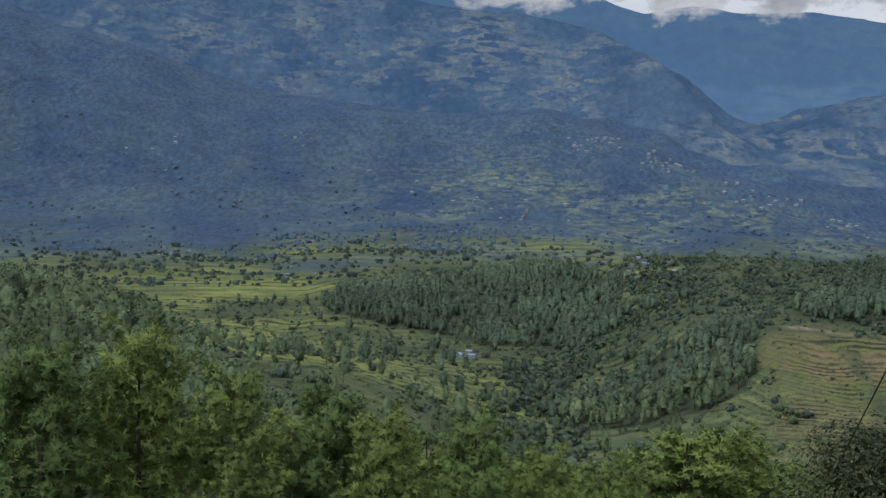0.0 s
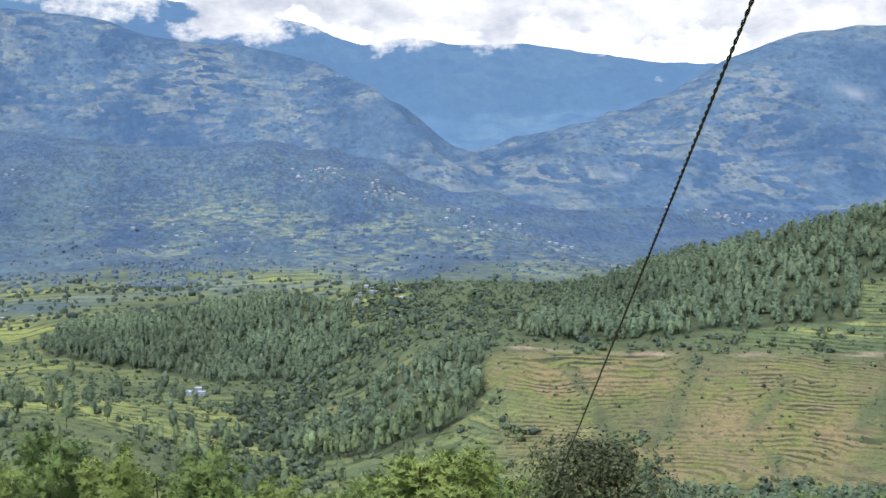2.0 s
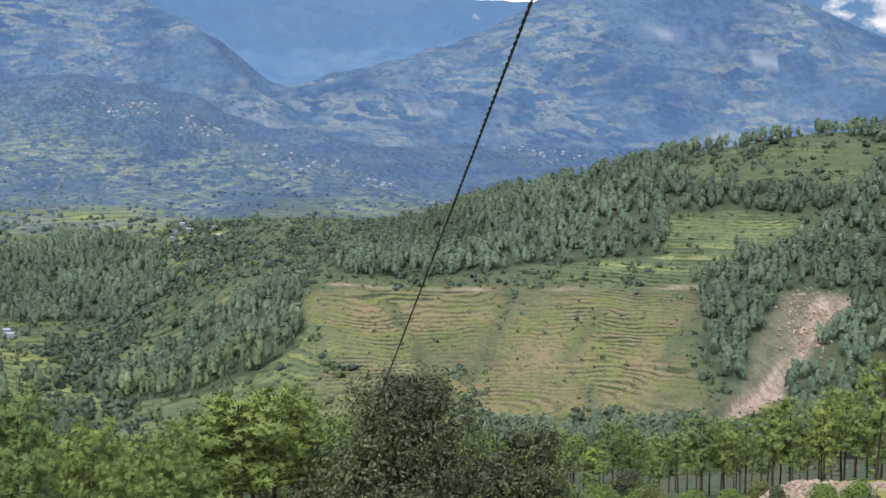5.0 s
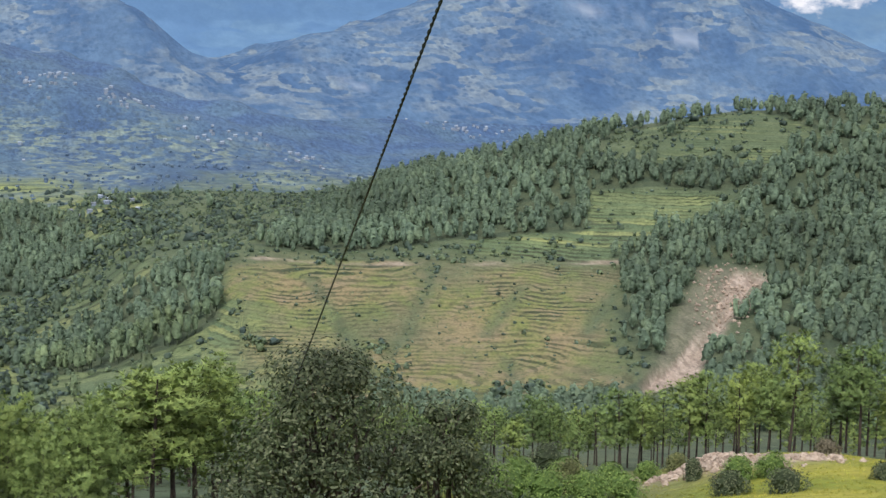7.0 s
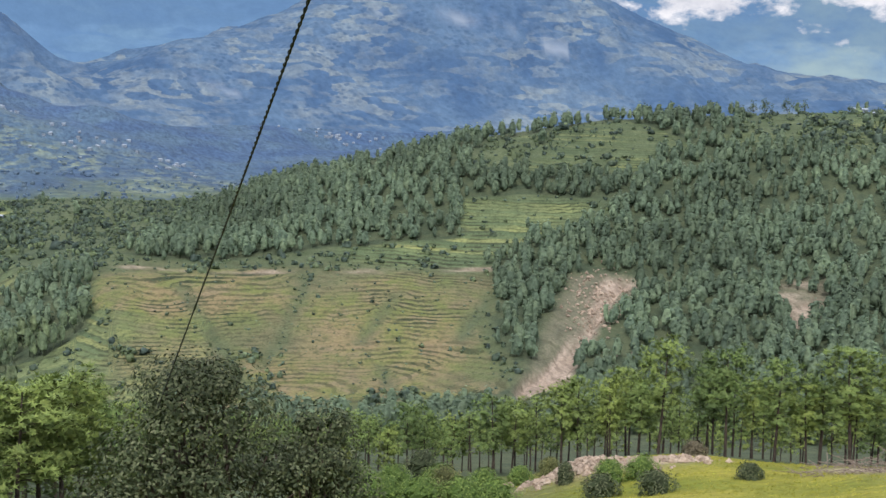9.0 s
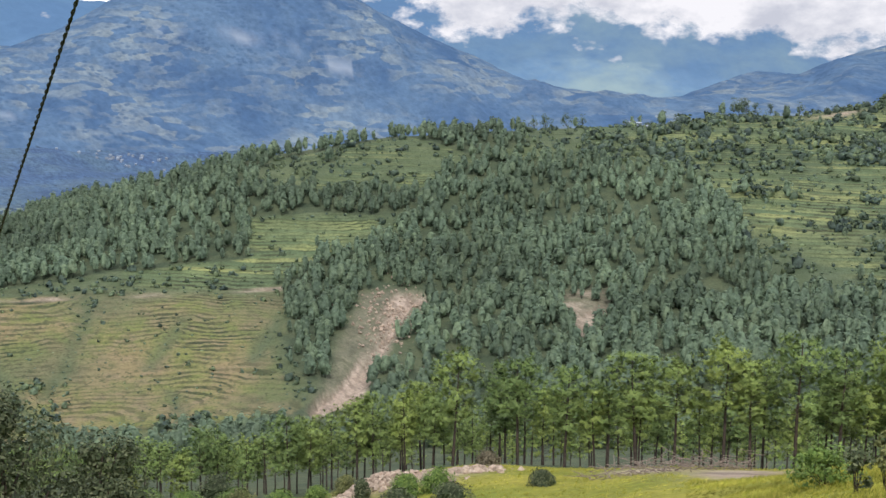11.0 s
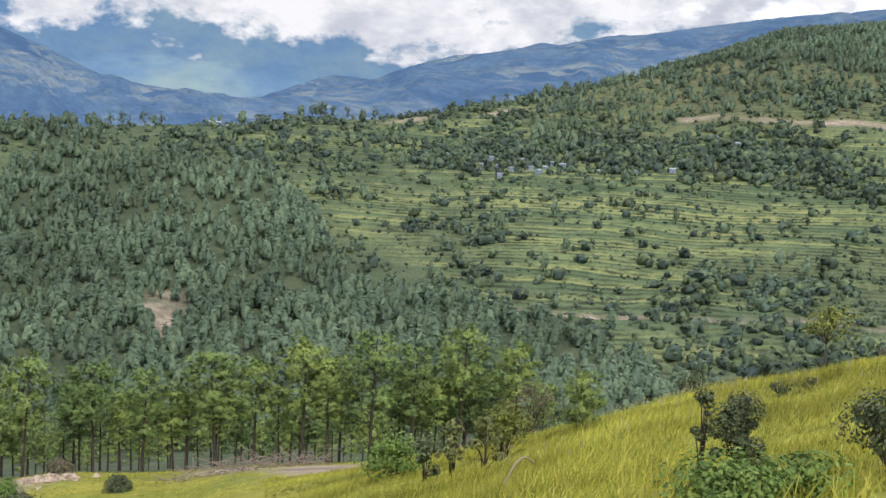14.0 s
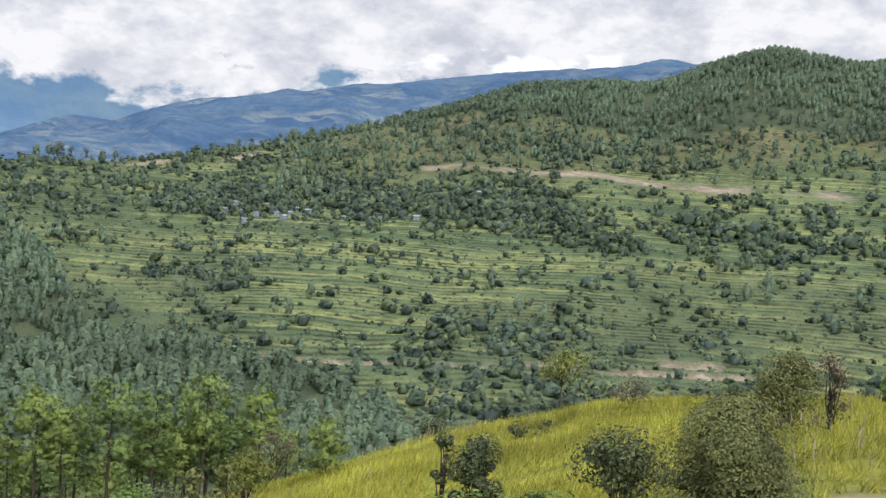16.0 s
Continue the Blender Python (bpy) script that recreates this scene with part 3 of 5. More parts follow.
def terraces(z, x, y, b, s, crop, dry):
    """Steps cut into the tilled slopes: the height with them, and where their risers are."""
    tilled = np.clip(crop * 1.5, 0, 1) * (s > 4.3) * (s < 9.3) * np.clip(0.8 + 0.7 * rough(x, y, 110, 3, 45), 0.2, 1) + np.clip(dry * 1.2, 0, 1) * np.interp(b, [19, 24, 55, 60], [1, 0.9, 0.6, 0.4])
    tilled = np.maximum(tilled, 0.75 * (b > 40) * (s > 4.95) * (s < np.where(b < 57, 7.05, 6.4)) * np.clip((b - np.interp(s, [4.9, 5.3, 5.6, 6, 6.5], [66, 62, 56, 51, 47.5])) / 2, 0, 1))
    rise = np.where(dry > 0.3, 1.25, np.where((s > 7.2) & (b < 25), 2.0, np.where(b < 12, 2.2, 1.4)))
    wavy = z + 5.0 * rough(x, y, 150, 2, 41) + np.where(dry > 0.3, 2.0, 0.8) * rough(x, y, 30, 3, 42)
    part = wavy / rise - np.floor(wavy / rise)
    step = np.where(part > 0.7, (part - 0.7) / 0.3, 0.0)
    flat = (np.floor(wavy / rise) + 0.3 * part + 0.7 * step) * rise + (z - wavy)
    t = np.clip(1.6 * tilled, 0, 1)
    r = np.hypot(x, y)
    strips = (r + 34 * rough(x, y, 160, 3, 46) + 5 * rough(x, y, 30, 3, 47)) / np.where(s > 7.1, 36, 17)
    t = np.where(dry > 0.3, t * np.clip(0.95 + 1.1 * rough(x, y, 40, 3, 44), 0.35, 1), t)
    level = np.where((b < 13) & (dry < 0.3), strips, wavy / rise)
    return z * (1 - t) + flat * t, level, t * np.clip(0.75 + 0.8 * rough(x, y, 22, 3, 43), 0.15, 1)


def land(x, y):
    """Everything about the ground at places: height, bearing, line, covers, risers."""
    b, r = bearings_of(x, y), np.hypot(x, y)
    s, z = along(b, r)
    bow = np.sin(np.pi * (s - np.floor(s)))
    big = np.clip((r - 60) / 400, 0, 1) * np.interp(s, [0, 4, 7, 9, 10, 15], [0.3, 5, 7, 10, 60, 75]) * bow
    size = np.interp(s, [0, 8, 9, 10, 15], [120, 200, 300, 420, 560])
    z = z + 4.5 * bow * rough(x, y, 85, 3, 13) * (s > 5) * (s < 7)
    ridged = rough(x / size, y / size, 1.0, 5, 11)
    z = z + big * ridged + np.clip(r / 60, 0, 1) * 0.35 * rough(x, y, 14, 3, 17) * (s < 8) + np.interp(s, [8, 9.3, 15], [0, 6, 9]) * rough(x, y, 70, 3, 19)
    z = z + np.interp(s, [8.6, 9.4, 10, 11, 13, 14], [0, 12, 10, 26, 20, 0]) * bow * (1 - 3.2 * np.abs(rough(x, y, 330, 3, 20)))
    crop, dry, meadow, soil = cover(x, y, b, s)
    z = z - 1.4 * gullies(b, s) * (s > 5) * (s < 6.05) - 3.4 * soil * (s > 5) * (s < 6) * (1 + rough(b - 4.6 * (s - 5.5), s * 0.8, 0.4, 3, 12)) + 1.6 * np.exp(-(((b - 35.6) / 2.4) ** 2 + ((r - 146) / 6) ** 2)) * (1 + 0.5 * rough(x, y, 5, 3, 14))
    z, level, riser = terraces(z, x, y, b, s, crop, dry)
    return z + EYE, b, s, crop, dry, meadow, soil, riser, level


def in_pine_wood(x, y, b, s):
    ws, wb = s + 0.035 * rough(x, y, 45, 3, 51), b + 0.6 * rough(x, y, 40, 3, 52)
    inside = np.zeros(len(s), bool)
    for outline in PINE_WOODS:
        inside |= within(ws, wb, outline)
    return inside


def sheet(name, xs, faces, mats, slots=None, smooth=False, values=None, normals=None):
    """A mesh object from arrays; faces have all three or all four corners. normals: foliage shaded as one soft mass."""
    me = bpy.data.meshes.new(name)
    n, k = faces.shape
    me.vertices.add(len(xs))
    me.vertices.foreach_set("co", xs.astype(np.float32).ravel())
    me.loops.add(n * k)
    me.loops.foreach_set("vertex_index", faces.astype(np.int32).ravel())
    me.polygons.add(n)
    me.polygons.foreach_set("loop_start", np.arange(0, n * k, k, dtype=np.int32))
    me.polygons.foreach_set("use_smooth", np.full(n, smooth))
    for m in mats:
        me.materials.append(m)
    if slots is not None:
        me.polygons.foreach_set("material_index", slots.astype(np.int32))
    for key, v in (values or {}).items():
        me.attributes.new(key, "FLOAT", "POINT").data.foreach_set("value", v.astype(np.float32))
    me.update(calc_edges=True)
    if normals is not None:
        me.normals_split_custom_set_from_vertices(normals.astype(np.float32))
    return new(name, me)


def build_ground():
    fine = np.concatenate([np.linspace(-22, 31.4, 160, endpoint=False), np.linspace(31.4, 38.6, 54, endpoint=False), np.linspace(38.6, 90.2, 156)])
    turn = np.concatenate([fine, np.arange(94, 122, 4), np.arange(126, 337, 5.0)])
    out_r = np.concatenate([[0.3, 2, 5, 9, 14, 20, 26], np.arange(31, 210, 2.5), np.arange(212, 480, 5), np.arange(480, 528, 3), np.arange(528, 700, 1.9), np.arange(700, 1000, 2.7), np.arange(1000, 1100, 3.5), np.arange(1100, 1360, 4.0), np.arange(1362, 2040, 16), np.arange(2050, 4931, 25)])
    bb, rr = np.meshgrid(np.radians(turn), out_r)
    x, y = rr * np.sin(bb), rr * np.cos(bb)
    z, b, s, crop, dry, meadow, soil, riser, level = (v.ravel() for v in land(x, y))
    rows, cols = x.shape
    i, j = np.meshgrid(np.arange(rows - 1), np.arange(cols), indexing="ij")
    j2 = (j + 1) % cols
    faces = np.stack([i * cols + j, i * cols + j2, (i + 1) * cols + j2, (i + 1) * cols + j], -1).reshape(-1, 4)
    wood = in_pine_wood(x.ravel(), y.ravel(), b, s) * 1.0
    fs = s[faces].mean(1)
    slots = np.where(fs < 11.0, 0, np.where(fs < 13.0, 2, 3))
    # share of the painted blue haze, growing with distance
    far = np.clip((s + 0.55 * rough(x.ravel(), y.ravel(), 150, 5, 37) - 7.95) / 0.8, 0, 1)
    ripe = 0.55 * (b < 8) * np.clip((s - 6.7) / 0.4, 0, 1) + 0.6 * (b < 5) * (s > 4.4) * (s < 6.8) + np.exp(-(((b + 9.6) / 1.8) ** 2 + ((s - 6.95) / 0.14) ** 2))
    ripe = np.clip(ripe * np.clip(0.9 + 1.2 * rough(x.ravel(), y.ravel(), 90, 3, 38), 0, 1.4), 0, 1)
    xyz = np.stack([x.ravel(), y.ravel(), z], -1)
    values = dict(crop=crop, dry=dry, meadow=meadow, soil=soil, riser=riser, level=level, wood=wood, high_haze=np.clip((s - 9.35) / 0.5, 0, 1), far=far * far * (3 - 2 * far), ripe=ripe, tilth=np.where(s > 10.6, 1.0, np.clip((b + 8) / 9, 0.22, 1)), sunny=np.clip((b - 37) / 7, 0, 1) * np.clip((s - 12.6) / 0.4, 0, 1))
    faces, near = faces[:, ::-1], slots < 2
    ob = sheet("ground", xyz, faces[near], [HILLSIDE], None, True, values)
    tagged(ob, "terraced green hillsides falling to a valley and blue ranges", "ground", kind="structure")
    kept, back = np.unique(faces[~near], return_inverse=True)
    # these ranges carry painted haze as blue colour and emission
    far = sheet("backdrop_range", xyz[kept], back.reshape(-1, 4), [HAZED_RANGE_SLOPE, HAZED_FAR_SLOPE], slots[~near] - 2, True, {key: v[kept] for key, v in values.items()})
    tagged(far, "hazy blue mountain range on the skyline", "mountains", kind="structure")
    return ob


ground = build_ground()


def build_clouds():
    """Cloud that hides the tops of the far range."""
    base = [(-30, 9), (-25, 8.4), (-6, 7.1), (0, 6.3), (5, 5.9), (9, 5.5), (15, 5.5), (20, 5.2), (24, 5.0), (30, 5.0), (35, 4.7), (38, 3.8), (41, 3.5), (45, 3.6), (49, 3.6), (55, 3.4), (58, 3.0), (63, 3.5), (66, 4.5), (70, 5.1), (95, 5.5)]
    turn, up = np.arange(-30, 95.1, 0.5), np.concatenate([np.arange(-1.6, 4, 0.4), np.arange(4, 24, 2)])
    bb, uu = np.meshgrid(turn, up)
    e = np.radians(np.interp(bb, [p[0] for p in base], [p[1] for p in base]) + uu)
    r = 3950.0
    xyz = np.stack([r * np.sin(np.radians(bb)), r * np.cos(np.radians(bb)), r * np.tan(e) + EYE], -1).reshape(-1, 3)
    rows, cols = bb.shape
    i, j = np.meshgrid(np.arange(rows - 1), np.arange(cols - 1), indexing="ij")
    faces = np.stack([i * cols + j, i * cols + j + 1, (i + 1) * cols + j + 1, (i + 1) * cols + j], -1).reshape(-1, 4)
    ob = sheet("backdrop_clouds", xyz, faces, [CLOUD], None, True, dict(above=uu.ravel()))
    return tagged(ob, "bank of white cloud lying on the far ranges", "clouds", kind="structure")


build_clouds()

# ---- woods and bushes too many to count ----
def facing_plates(points, outward, size, rng, squash=0.7):
    """One kite of two triangles at each point, roughly across the outward way."""
    n = len(points)
    out_w = outward + 0.3 * rng.normal(size=(n, 3))
    out_w /= np.linalg.norm(out_w, axis=1, keepdims=True)
    side = np.cross(out_w, rng.normal(size=(n, 3)))
    side /= np.linalg.norm(side, axis=1, keepdims=True)
    up = np.cross(out_w, side)
    w = size * rng.uniform(0.7, 1.3, (n, 1))
    corners = np.stack([points - up * w, points + side * w * squash, points + up * w, points - side * w * squash], 1)
    base = 4 * np.arange(n)[:, None]
    tris = np.concatenate([base + [0, 1, 2], base + [0, 2, 3]])
    return corners.reshape(-1, 3), tris


def cone(radius, low, high, sides, top=0.0, wobble=None):
    a = np.arange(sides) * 2 * np.pi / sides
    ring = np.stack([np.cos(a), np.sin(a)], -1)
    v = np.concatenate([np.c_[ring * radius, np.full(sides, low)], np.c_[ring * max(top, 0.01), np.full(sides, high)]])
    if wobble is not None:
        v = v + wobble
    k = np.arange(sides)
    k2 = (k + 1) % sides
    return v, np.concatenate([np.stack([k, k2, sides + k2], -1), np.stack([k, sides + k2, sides + k], -1)])


def merged(pieces):
    vs, fs, at = [], [], 0
    for v, f in pieces:
        vs.append(v), fs.append(f + at)
        at += len(v)
    return np.concatenate(vs), np.concatenate(fs)


def crown_blob(rings, sides, rng, wobble=0.16):
    """A closed, uneven crown turned from (height, radius) rings."""
    a = np.arange(sides) * 2 * np.pi / sides
    v = []
    for z, r in rings:
        k = r * (1 + wobble * rng.normal(size=sides))
        v.append(np.stack([k * np.cos(a + z * 0.7), k * np.sin(a + z * 0.7), z + 0.14 * r * rng.normal(size=sides)], -1))
    v.append(np.array([[0, 0, rings[-1][0] + 0.7 * rings[-1][1]]]))
    v = np.concatenate(v)
    f = []
    for q in range(len(rings) - 1):
        for k in range(sides):
            k2 = (k + 1) % sides
            f += [(q * sides + k, q * sides + k2, (q + 1) * sides + k2), (q * sides + k, (q + 1) * sides + k2, (q + 1) * sides + k)]
    top, last = len(v) - 1, (len(rings) - 1) * sides
    f += [(last + k, last + (k + 1) % sides, top) for k in range(sides)]
    return v, np.array(f)


def distant_pine(rng, plates=18):
    """One metre high: a trunk, a slim inner crown and ragged sprays of needles all over it."""
    base, wide = rng.uniform(0.1, 0.26), rng.uniform(0.175, 0.225)
    peak = rng.uniform(0.7, 1.0)
    shape = lambda q: wide * np.sin(np.pi * np.clip(0.17 + 0.79 * q, 0, 1)) ** peak
    rings = [(base + (0.95 - base) * q, 0.74 * float(shape(q))) for q in (0.05, 0.42, 0.85)]
    t, a = rng.uniform(0.0, 1, plates) ** 0.9, rng.uniform(0, 2 * np.pi, plates)
    r = shape(t) * rng.uniform(0.72, 1.05, plates) + 0.006
    p = np.stack([r * np.cos(a), r * np.sin(a), base + (0.98 - base) * t], -1)
    o = np.stack([np.cos(a), np.sin(a), 0.35 + 1.1 * t], -1)
    return merged([cone(0.012, 0, 0.4, 3, 0.008), crown_blob(rings, 5, rng, 0.2), facing_plates(p, o, 0.064, rng, 0.75)])


def hillside_pine(rng, plates=56):
    """One metre high, for the nearer slopes: trunk, inner crown and many sprays of needles in lobes."""
    base = rng.uniform(0.2, 0.38)
    shape = lambda q: 0.2 * np.sin(np.pi * np.clip(0.16 + 0.78 * q, 0, 1)) ** 0.7
    lobe_t, lobe_a = (np.arange(11) + rng.uniform(0, 1, 11)) / 11, rng.uniform(0, 2 * np.pi, 11)
    pick = rng.integers(0, 11, plates)
    hub = np.stack([0.62 * shape(lobe_t) * np.cos(lobe_a), 0.62 * shape(lobe_t) * np.sin(lobe_a), base + (0.93 - base) * lobe_t], -1)[pick]
    ball = rng.normal(size=(plates, 3)) + [0, 0, 0.35]
    ball /= np.linalg.norm(ball, axis=1, keepdims=True)
    p = hub + ball * rng.uniform(0.055, 0.10, (plates, 1))
    rings = [(base + (0.92 - base) * q, 0.6 * float(shape(q)) * rng.uniform(0.8, 1.1)) for q in (0.03, 0.35, 0.65, 0.92)]
    return merged([cone(0.013, 0, 0.5, 4, 0.009), crown_blob(rings, 6, rng, 0.2), facing_plates(p, ball + 0.4 * hub / 0.2 * [1, 1, 0], 0.04, rng, 0.65)])


def distant_bush(rng, plates=12):
    """One metre high and wide: leafy sprays round a few lobes."""
    n = int(rng.integers(2, 5))
    a, q = rng.uniform(0, 6.3, n), rng.uniform(0.3, 0.7, n)
    hubs = np.stack([0.26 * np.cos(a), 0.26 * np.sin(a), q], -1)
    inner = crown_blob([(0.06, 0.32), (0.55, 0.32)], 5, rng, 0.24)
    ball = rng.normal(size=(plates, 3)) + [0, 0, 0.5]
    ball /= np.linalg.norm(ball, axis=1, keepdims=True)
    p = hubs[rng.integers(0, n, plates)] + ball * rng.uniform(0.2, 0.3, (plates, 1))
    p[:, 2] = np.maximum(p[:, 2], 0.1)
    return merged([inner, facing_plates(p, ball, 0.17, rng, 0.8)])


def valley_tree(rng):
    """One metre high: a leafy crown of one uneven lump."""
    return crown_blob([(0.08, 0.36), (0.58, 0.42)], 5, rng, 0.22)


def spread(name, mould, count_of_moulds, spots, heights, widths, material, label, category, seed, soft=None):
    """Copies of some moulds at many spots, joined into one object."""
    rng = np.random.default_rng(seed)
    moulds = [mould(rng) for _ in range(count_of_moulds)]
    pick = rng.integers(0, count_of_moulds, len(spots))
    spin = rng.uniform(0, 2 * np.pi, len(spots))
    lean = rng.normal(0, 0.03, (len(spots), 2))
    vs, fs, ns, at = [], [], [], 0
    for m, (v, f) in enumerate(moulds):
        i = np.nonzero(pick == m)[0]
        c, sn = np.cos(spin[i])[:, None], np.sin(spin[i])[:, None]
        w, h = (widths[i] * heights[i])[:, None], heights[i][:, None]
        px = (c * v[None, :, 0] - sn * v[None, :, 1]) * w + lean[i, :1] * v[None, :, 2] * h
        py = (sn * v[None, :, 0] + c * v[None, :, 1]) * w + lean[i, 1:] * v[None, :, 2] * h
        xyz = np.stack([px + spots[i, :1], py + spots[i, 1:2], v[None, :, 2] * h + spots[i, 2:]], -1)
        vs.append(xyz.reshape(-1, 3))
        fs.append((f[None] + at + (np.arange(len(i)) * len(v))[:, None, None]).reshape(-1, 3))
        at += len(i) * len(v)
        if soft:
            w = v * [1 / soft[0], 1 / soft[0], 0] + np.c_[0 * v[:, :2], soft[1] + (v[:, 2] - 0.5) * soft[2]] + rng.normal(0, 0.22, v.shape)
            w /= np.linalg.norm(w, axis=1, keepdims=True)
            ns.append(np.stack([c * w[None, :, 0] - sn * w[None, :, 1], sn * w[None, :, 0] + c * w[None, :, 1], w[None, :, 2] + 0 * c], -1).reshape(-1, 3))
    ob = sheet(name, np.concatenate(vs), np.concatenate(fs), [material], None, True, None, np.concatenate(ns) if soft else None)
    return tagged(ob, label, category, kind="stuff")


def scatter(seed, step, b_range, r_range):
    """Jittered places on the ground over a stretch of the plan, with all that land() knows of them."""
    rng = np.random.default_rng(seed)
    b0, b1 = np.radians(b_range)
    n = int((b1 - b0) * (r_range[1] ** 2 - r_range[0] ** 2) / 2 / step**2)
    b, r = rng.uniform(b0, b1, n), np.sqrt(rng.uniform(r_range[0] ** 2, r_range[1] ** 2, n))
    x, y = r * np.sin(b), r * np.cos(b)
    return x, y, land(x, y), rng


def plant_pine_woods():
    x, y, (z, b, s, crop, dry, meadow, soil, riser, level), rng = scatter(7, 5.45, (-22, 89), (215, 1345))
    thin = np.clip(0.85 + 0.6 * rough(x, y, 50, 3, 61), 0.2, 1)
    thin = np.where((b > 62) & (s > 6.2), np.clip(0.38 + 0.9 * rough(x, y, 60, 3, 62) + (s - 6.55) * 1.8, 0.06, 0.95), thin)
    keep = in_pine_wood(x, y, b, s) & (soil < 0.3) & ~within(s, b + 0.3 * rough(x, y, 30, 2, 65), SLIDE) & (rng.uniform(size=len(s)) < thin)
    hidden = (b > 9) & (r_of(x, y) < 430)
    strays = (s > 4.2) & (s < 7.02) & (soil < 0.2) & ((dry < 0.2) | (b > 60)) & (rng.uniform(size=len(s)) < np.where((b > 60) & (s > 6.28), 0.2, np.where((b < 11) & (s < 6.2), 0.045, 0.012)))
    open_foot = (b > 31.2) & (b < 34.9) & (s > 4.8) & (s < 5.3)
    k = ((keep & (s > 3.2)) | strays) & ~hidden & ~open_foot
    near = (r_of(x, y) < 640) & (b < 14)
    spots, wide = np.stack([x, y, z - 0.3], -1), rng.uniform(1.1, 1.6, len(s))
    h = rng.uniform(7.0, 13.0, len(s)) * np.where(near, 1.2, 1.0) * np.where((b > 62) & (s > 6.2), 0.85, 1.0)
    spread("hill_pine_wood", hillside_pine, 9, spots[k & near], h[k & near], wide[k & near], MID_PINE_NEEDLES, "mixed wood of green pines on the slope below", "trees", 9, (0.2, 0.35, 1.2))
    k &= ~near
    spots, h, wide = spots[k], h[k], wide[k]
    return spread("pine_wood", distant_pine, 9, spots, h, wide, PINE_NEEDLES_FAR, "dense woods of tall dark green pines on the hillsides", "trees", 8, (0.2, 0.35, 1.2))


def plant_bushes():
    x, y, (z, b, s, crop, dry, meadow, soil, riser, level), rng = scatter(17, 4.1, (-22, 90), (380, 1350))
    clump = 0.6 * rough(x, y, 70, 3, 71) + 0.7 * rough(x, y, 26, 3, 74)
    belt = np.exp(-((s - np.interp(b, [46, 50, 55, 63, 70, 75, 82, 91], [6.85, 6.72, 6.5, 6.3, 6.17, 6.08, 6.08, 6.0])) / 0.1) ** 2) * np.clip((b - 51) / 3, 0, 1)
    foot = np.exp(-((s - 5.25) / 0.22) ** 2) * (b > 58)
    west, wild = (b < 13) & (s < 7.1), np.clip(1.0 - 1.25 * crop, 0, 1)
    gully = np.exp(-(((b - np.interp(s, [4.6, 5.1, 5.6, 6.2], [4.5, 4.8, 4.0, 9.5])) / 2.3) ** 2)) * west * (s < 6.6)
    knoll = np.exp(-(((b - 9.2) / 1.6) ** 2 + ((s - 6.85) / 0.18) ** 2))
    chance = 0.12 + 0.65 * wild * np.clip(0.6 + 1.2 * clump, 0.1, 1) + 0.7 * np.clip(clump - 0.05, 0, 1) + 1.3 * belt * np.clip(0.6 + clump, 0, 1) + 0.22 * foot * np.clip(0.5 + clump, 0, 1) + 0.16 * riser * np.clip(0.4 + clump, 0, 1)
    chance = np.where((b > 36) & (b < 55) & (s > 6.4), 0.7 * chance + 0.06, chance)
    chance = np.where((b > 75) & (s > 5.55) & (s < 6.35), 0.5 * chance, chance)
    chance = np.where((b > 57) & (s > 6.3), chance + 0.16 * np.clip(0.5 + clump, 0, 1), chance)
    chance = np.where(west, 0.07 + 0.2 * wild + 0.5 * np.clip(clump - 0.05, 0, 1) + 0.45 * gully + 0.6 * knoll, chance)
    thicket = sum(np.exp(-(((b - tb) / 0.8) ** 2 + ((s - ts) / tw) ** 2)) for tb, ts, tw in ((20.3, 5.12, 0.11), (19.7, 5.3, 0.07), (20.9, 5.2, 0.08), (21.0, 5.36, 0.1), (28.9, 6.16, 0.03), (26.6, 5.06, 0.09), (27.3, 5.1, 0.06), (15.4, 5.42, 0.03), (21.2, 6.06, 0.04), (25.0, 6.08, 0.03), (17.4, 6.03, 0.02)))
    chance = np.where(dry > 0.3, np.where(b > 55, 0.62, 0.17) + 0.3 * np.clip(clump - 0.2, 0, 1) + 0.9 * thicket + 0.3 * (b < 15.6) * (s > 5.35) * np.clip(0.6 + clump, 0, 1), chance)
    fall = np.where((b > 44) & (dry < 0.3), 1.0, 0.8)
    runnel = gullies(b, s) * (s > 5) * (s < 6.05)
    k = (rng.uniform(size=len(s)) < fall * chance + 0.35 * runnel) & (s > 4.4) & (s < 7.03) & (soil < 0.3) & ~in_pine_wood(x, y, b, s)
    spots = np.stack([x, y, z - 0.4], -1)[k]
    m = k.sum()
    h = 1.3 + 2.6 * rng.uniform(size=m) ** 2 + (4.2 * (belt + gully + 0.8 * knoll) + 2.2 * foot + 2.2 * np.clip(thicket, 0, 1) * (dry > 0.3))[k] * rng.uniform(0.3, 1, m)
    h = h + np.where(b[k] > 44, 4.6, 3.2) * rng.uniform(0.5, 1, m) * (rng.uniform(size=m) < np.where((b[k] > 44) & (s[k] > 4.9), 0.1 + 0.5 * np.clip(clump[k], 0, 1), 0.07))
    h = h * np.where((dry[k] > 0.3) & (thicket[k] < 0.2), np.where(b[k] > 55, 0.75, 0.5), 1)
    h = np.where(runnel[k] > 0.4, np.minimum(h, 1.6), h)
    edge = (level - np.floor(level) > 0.55) & (riser > 0.3) & (b > 12)
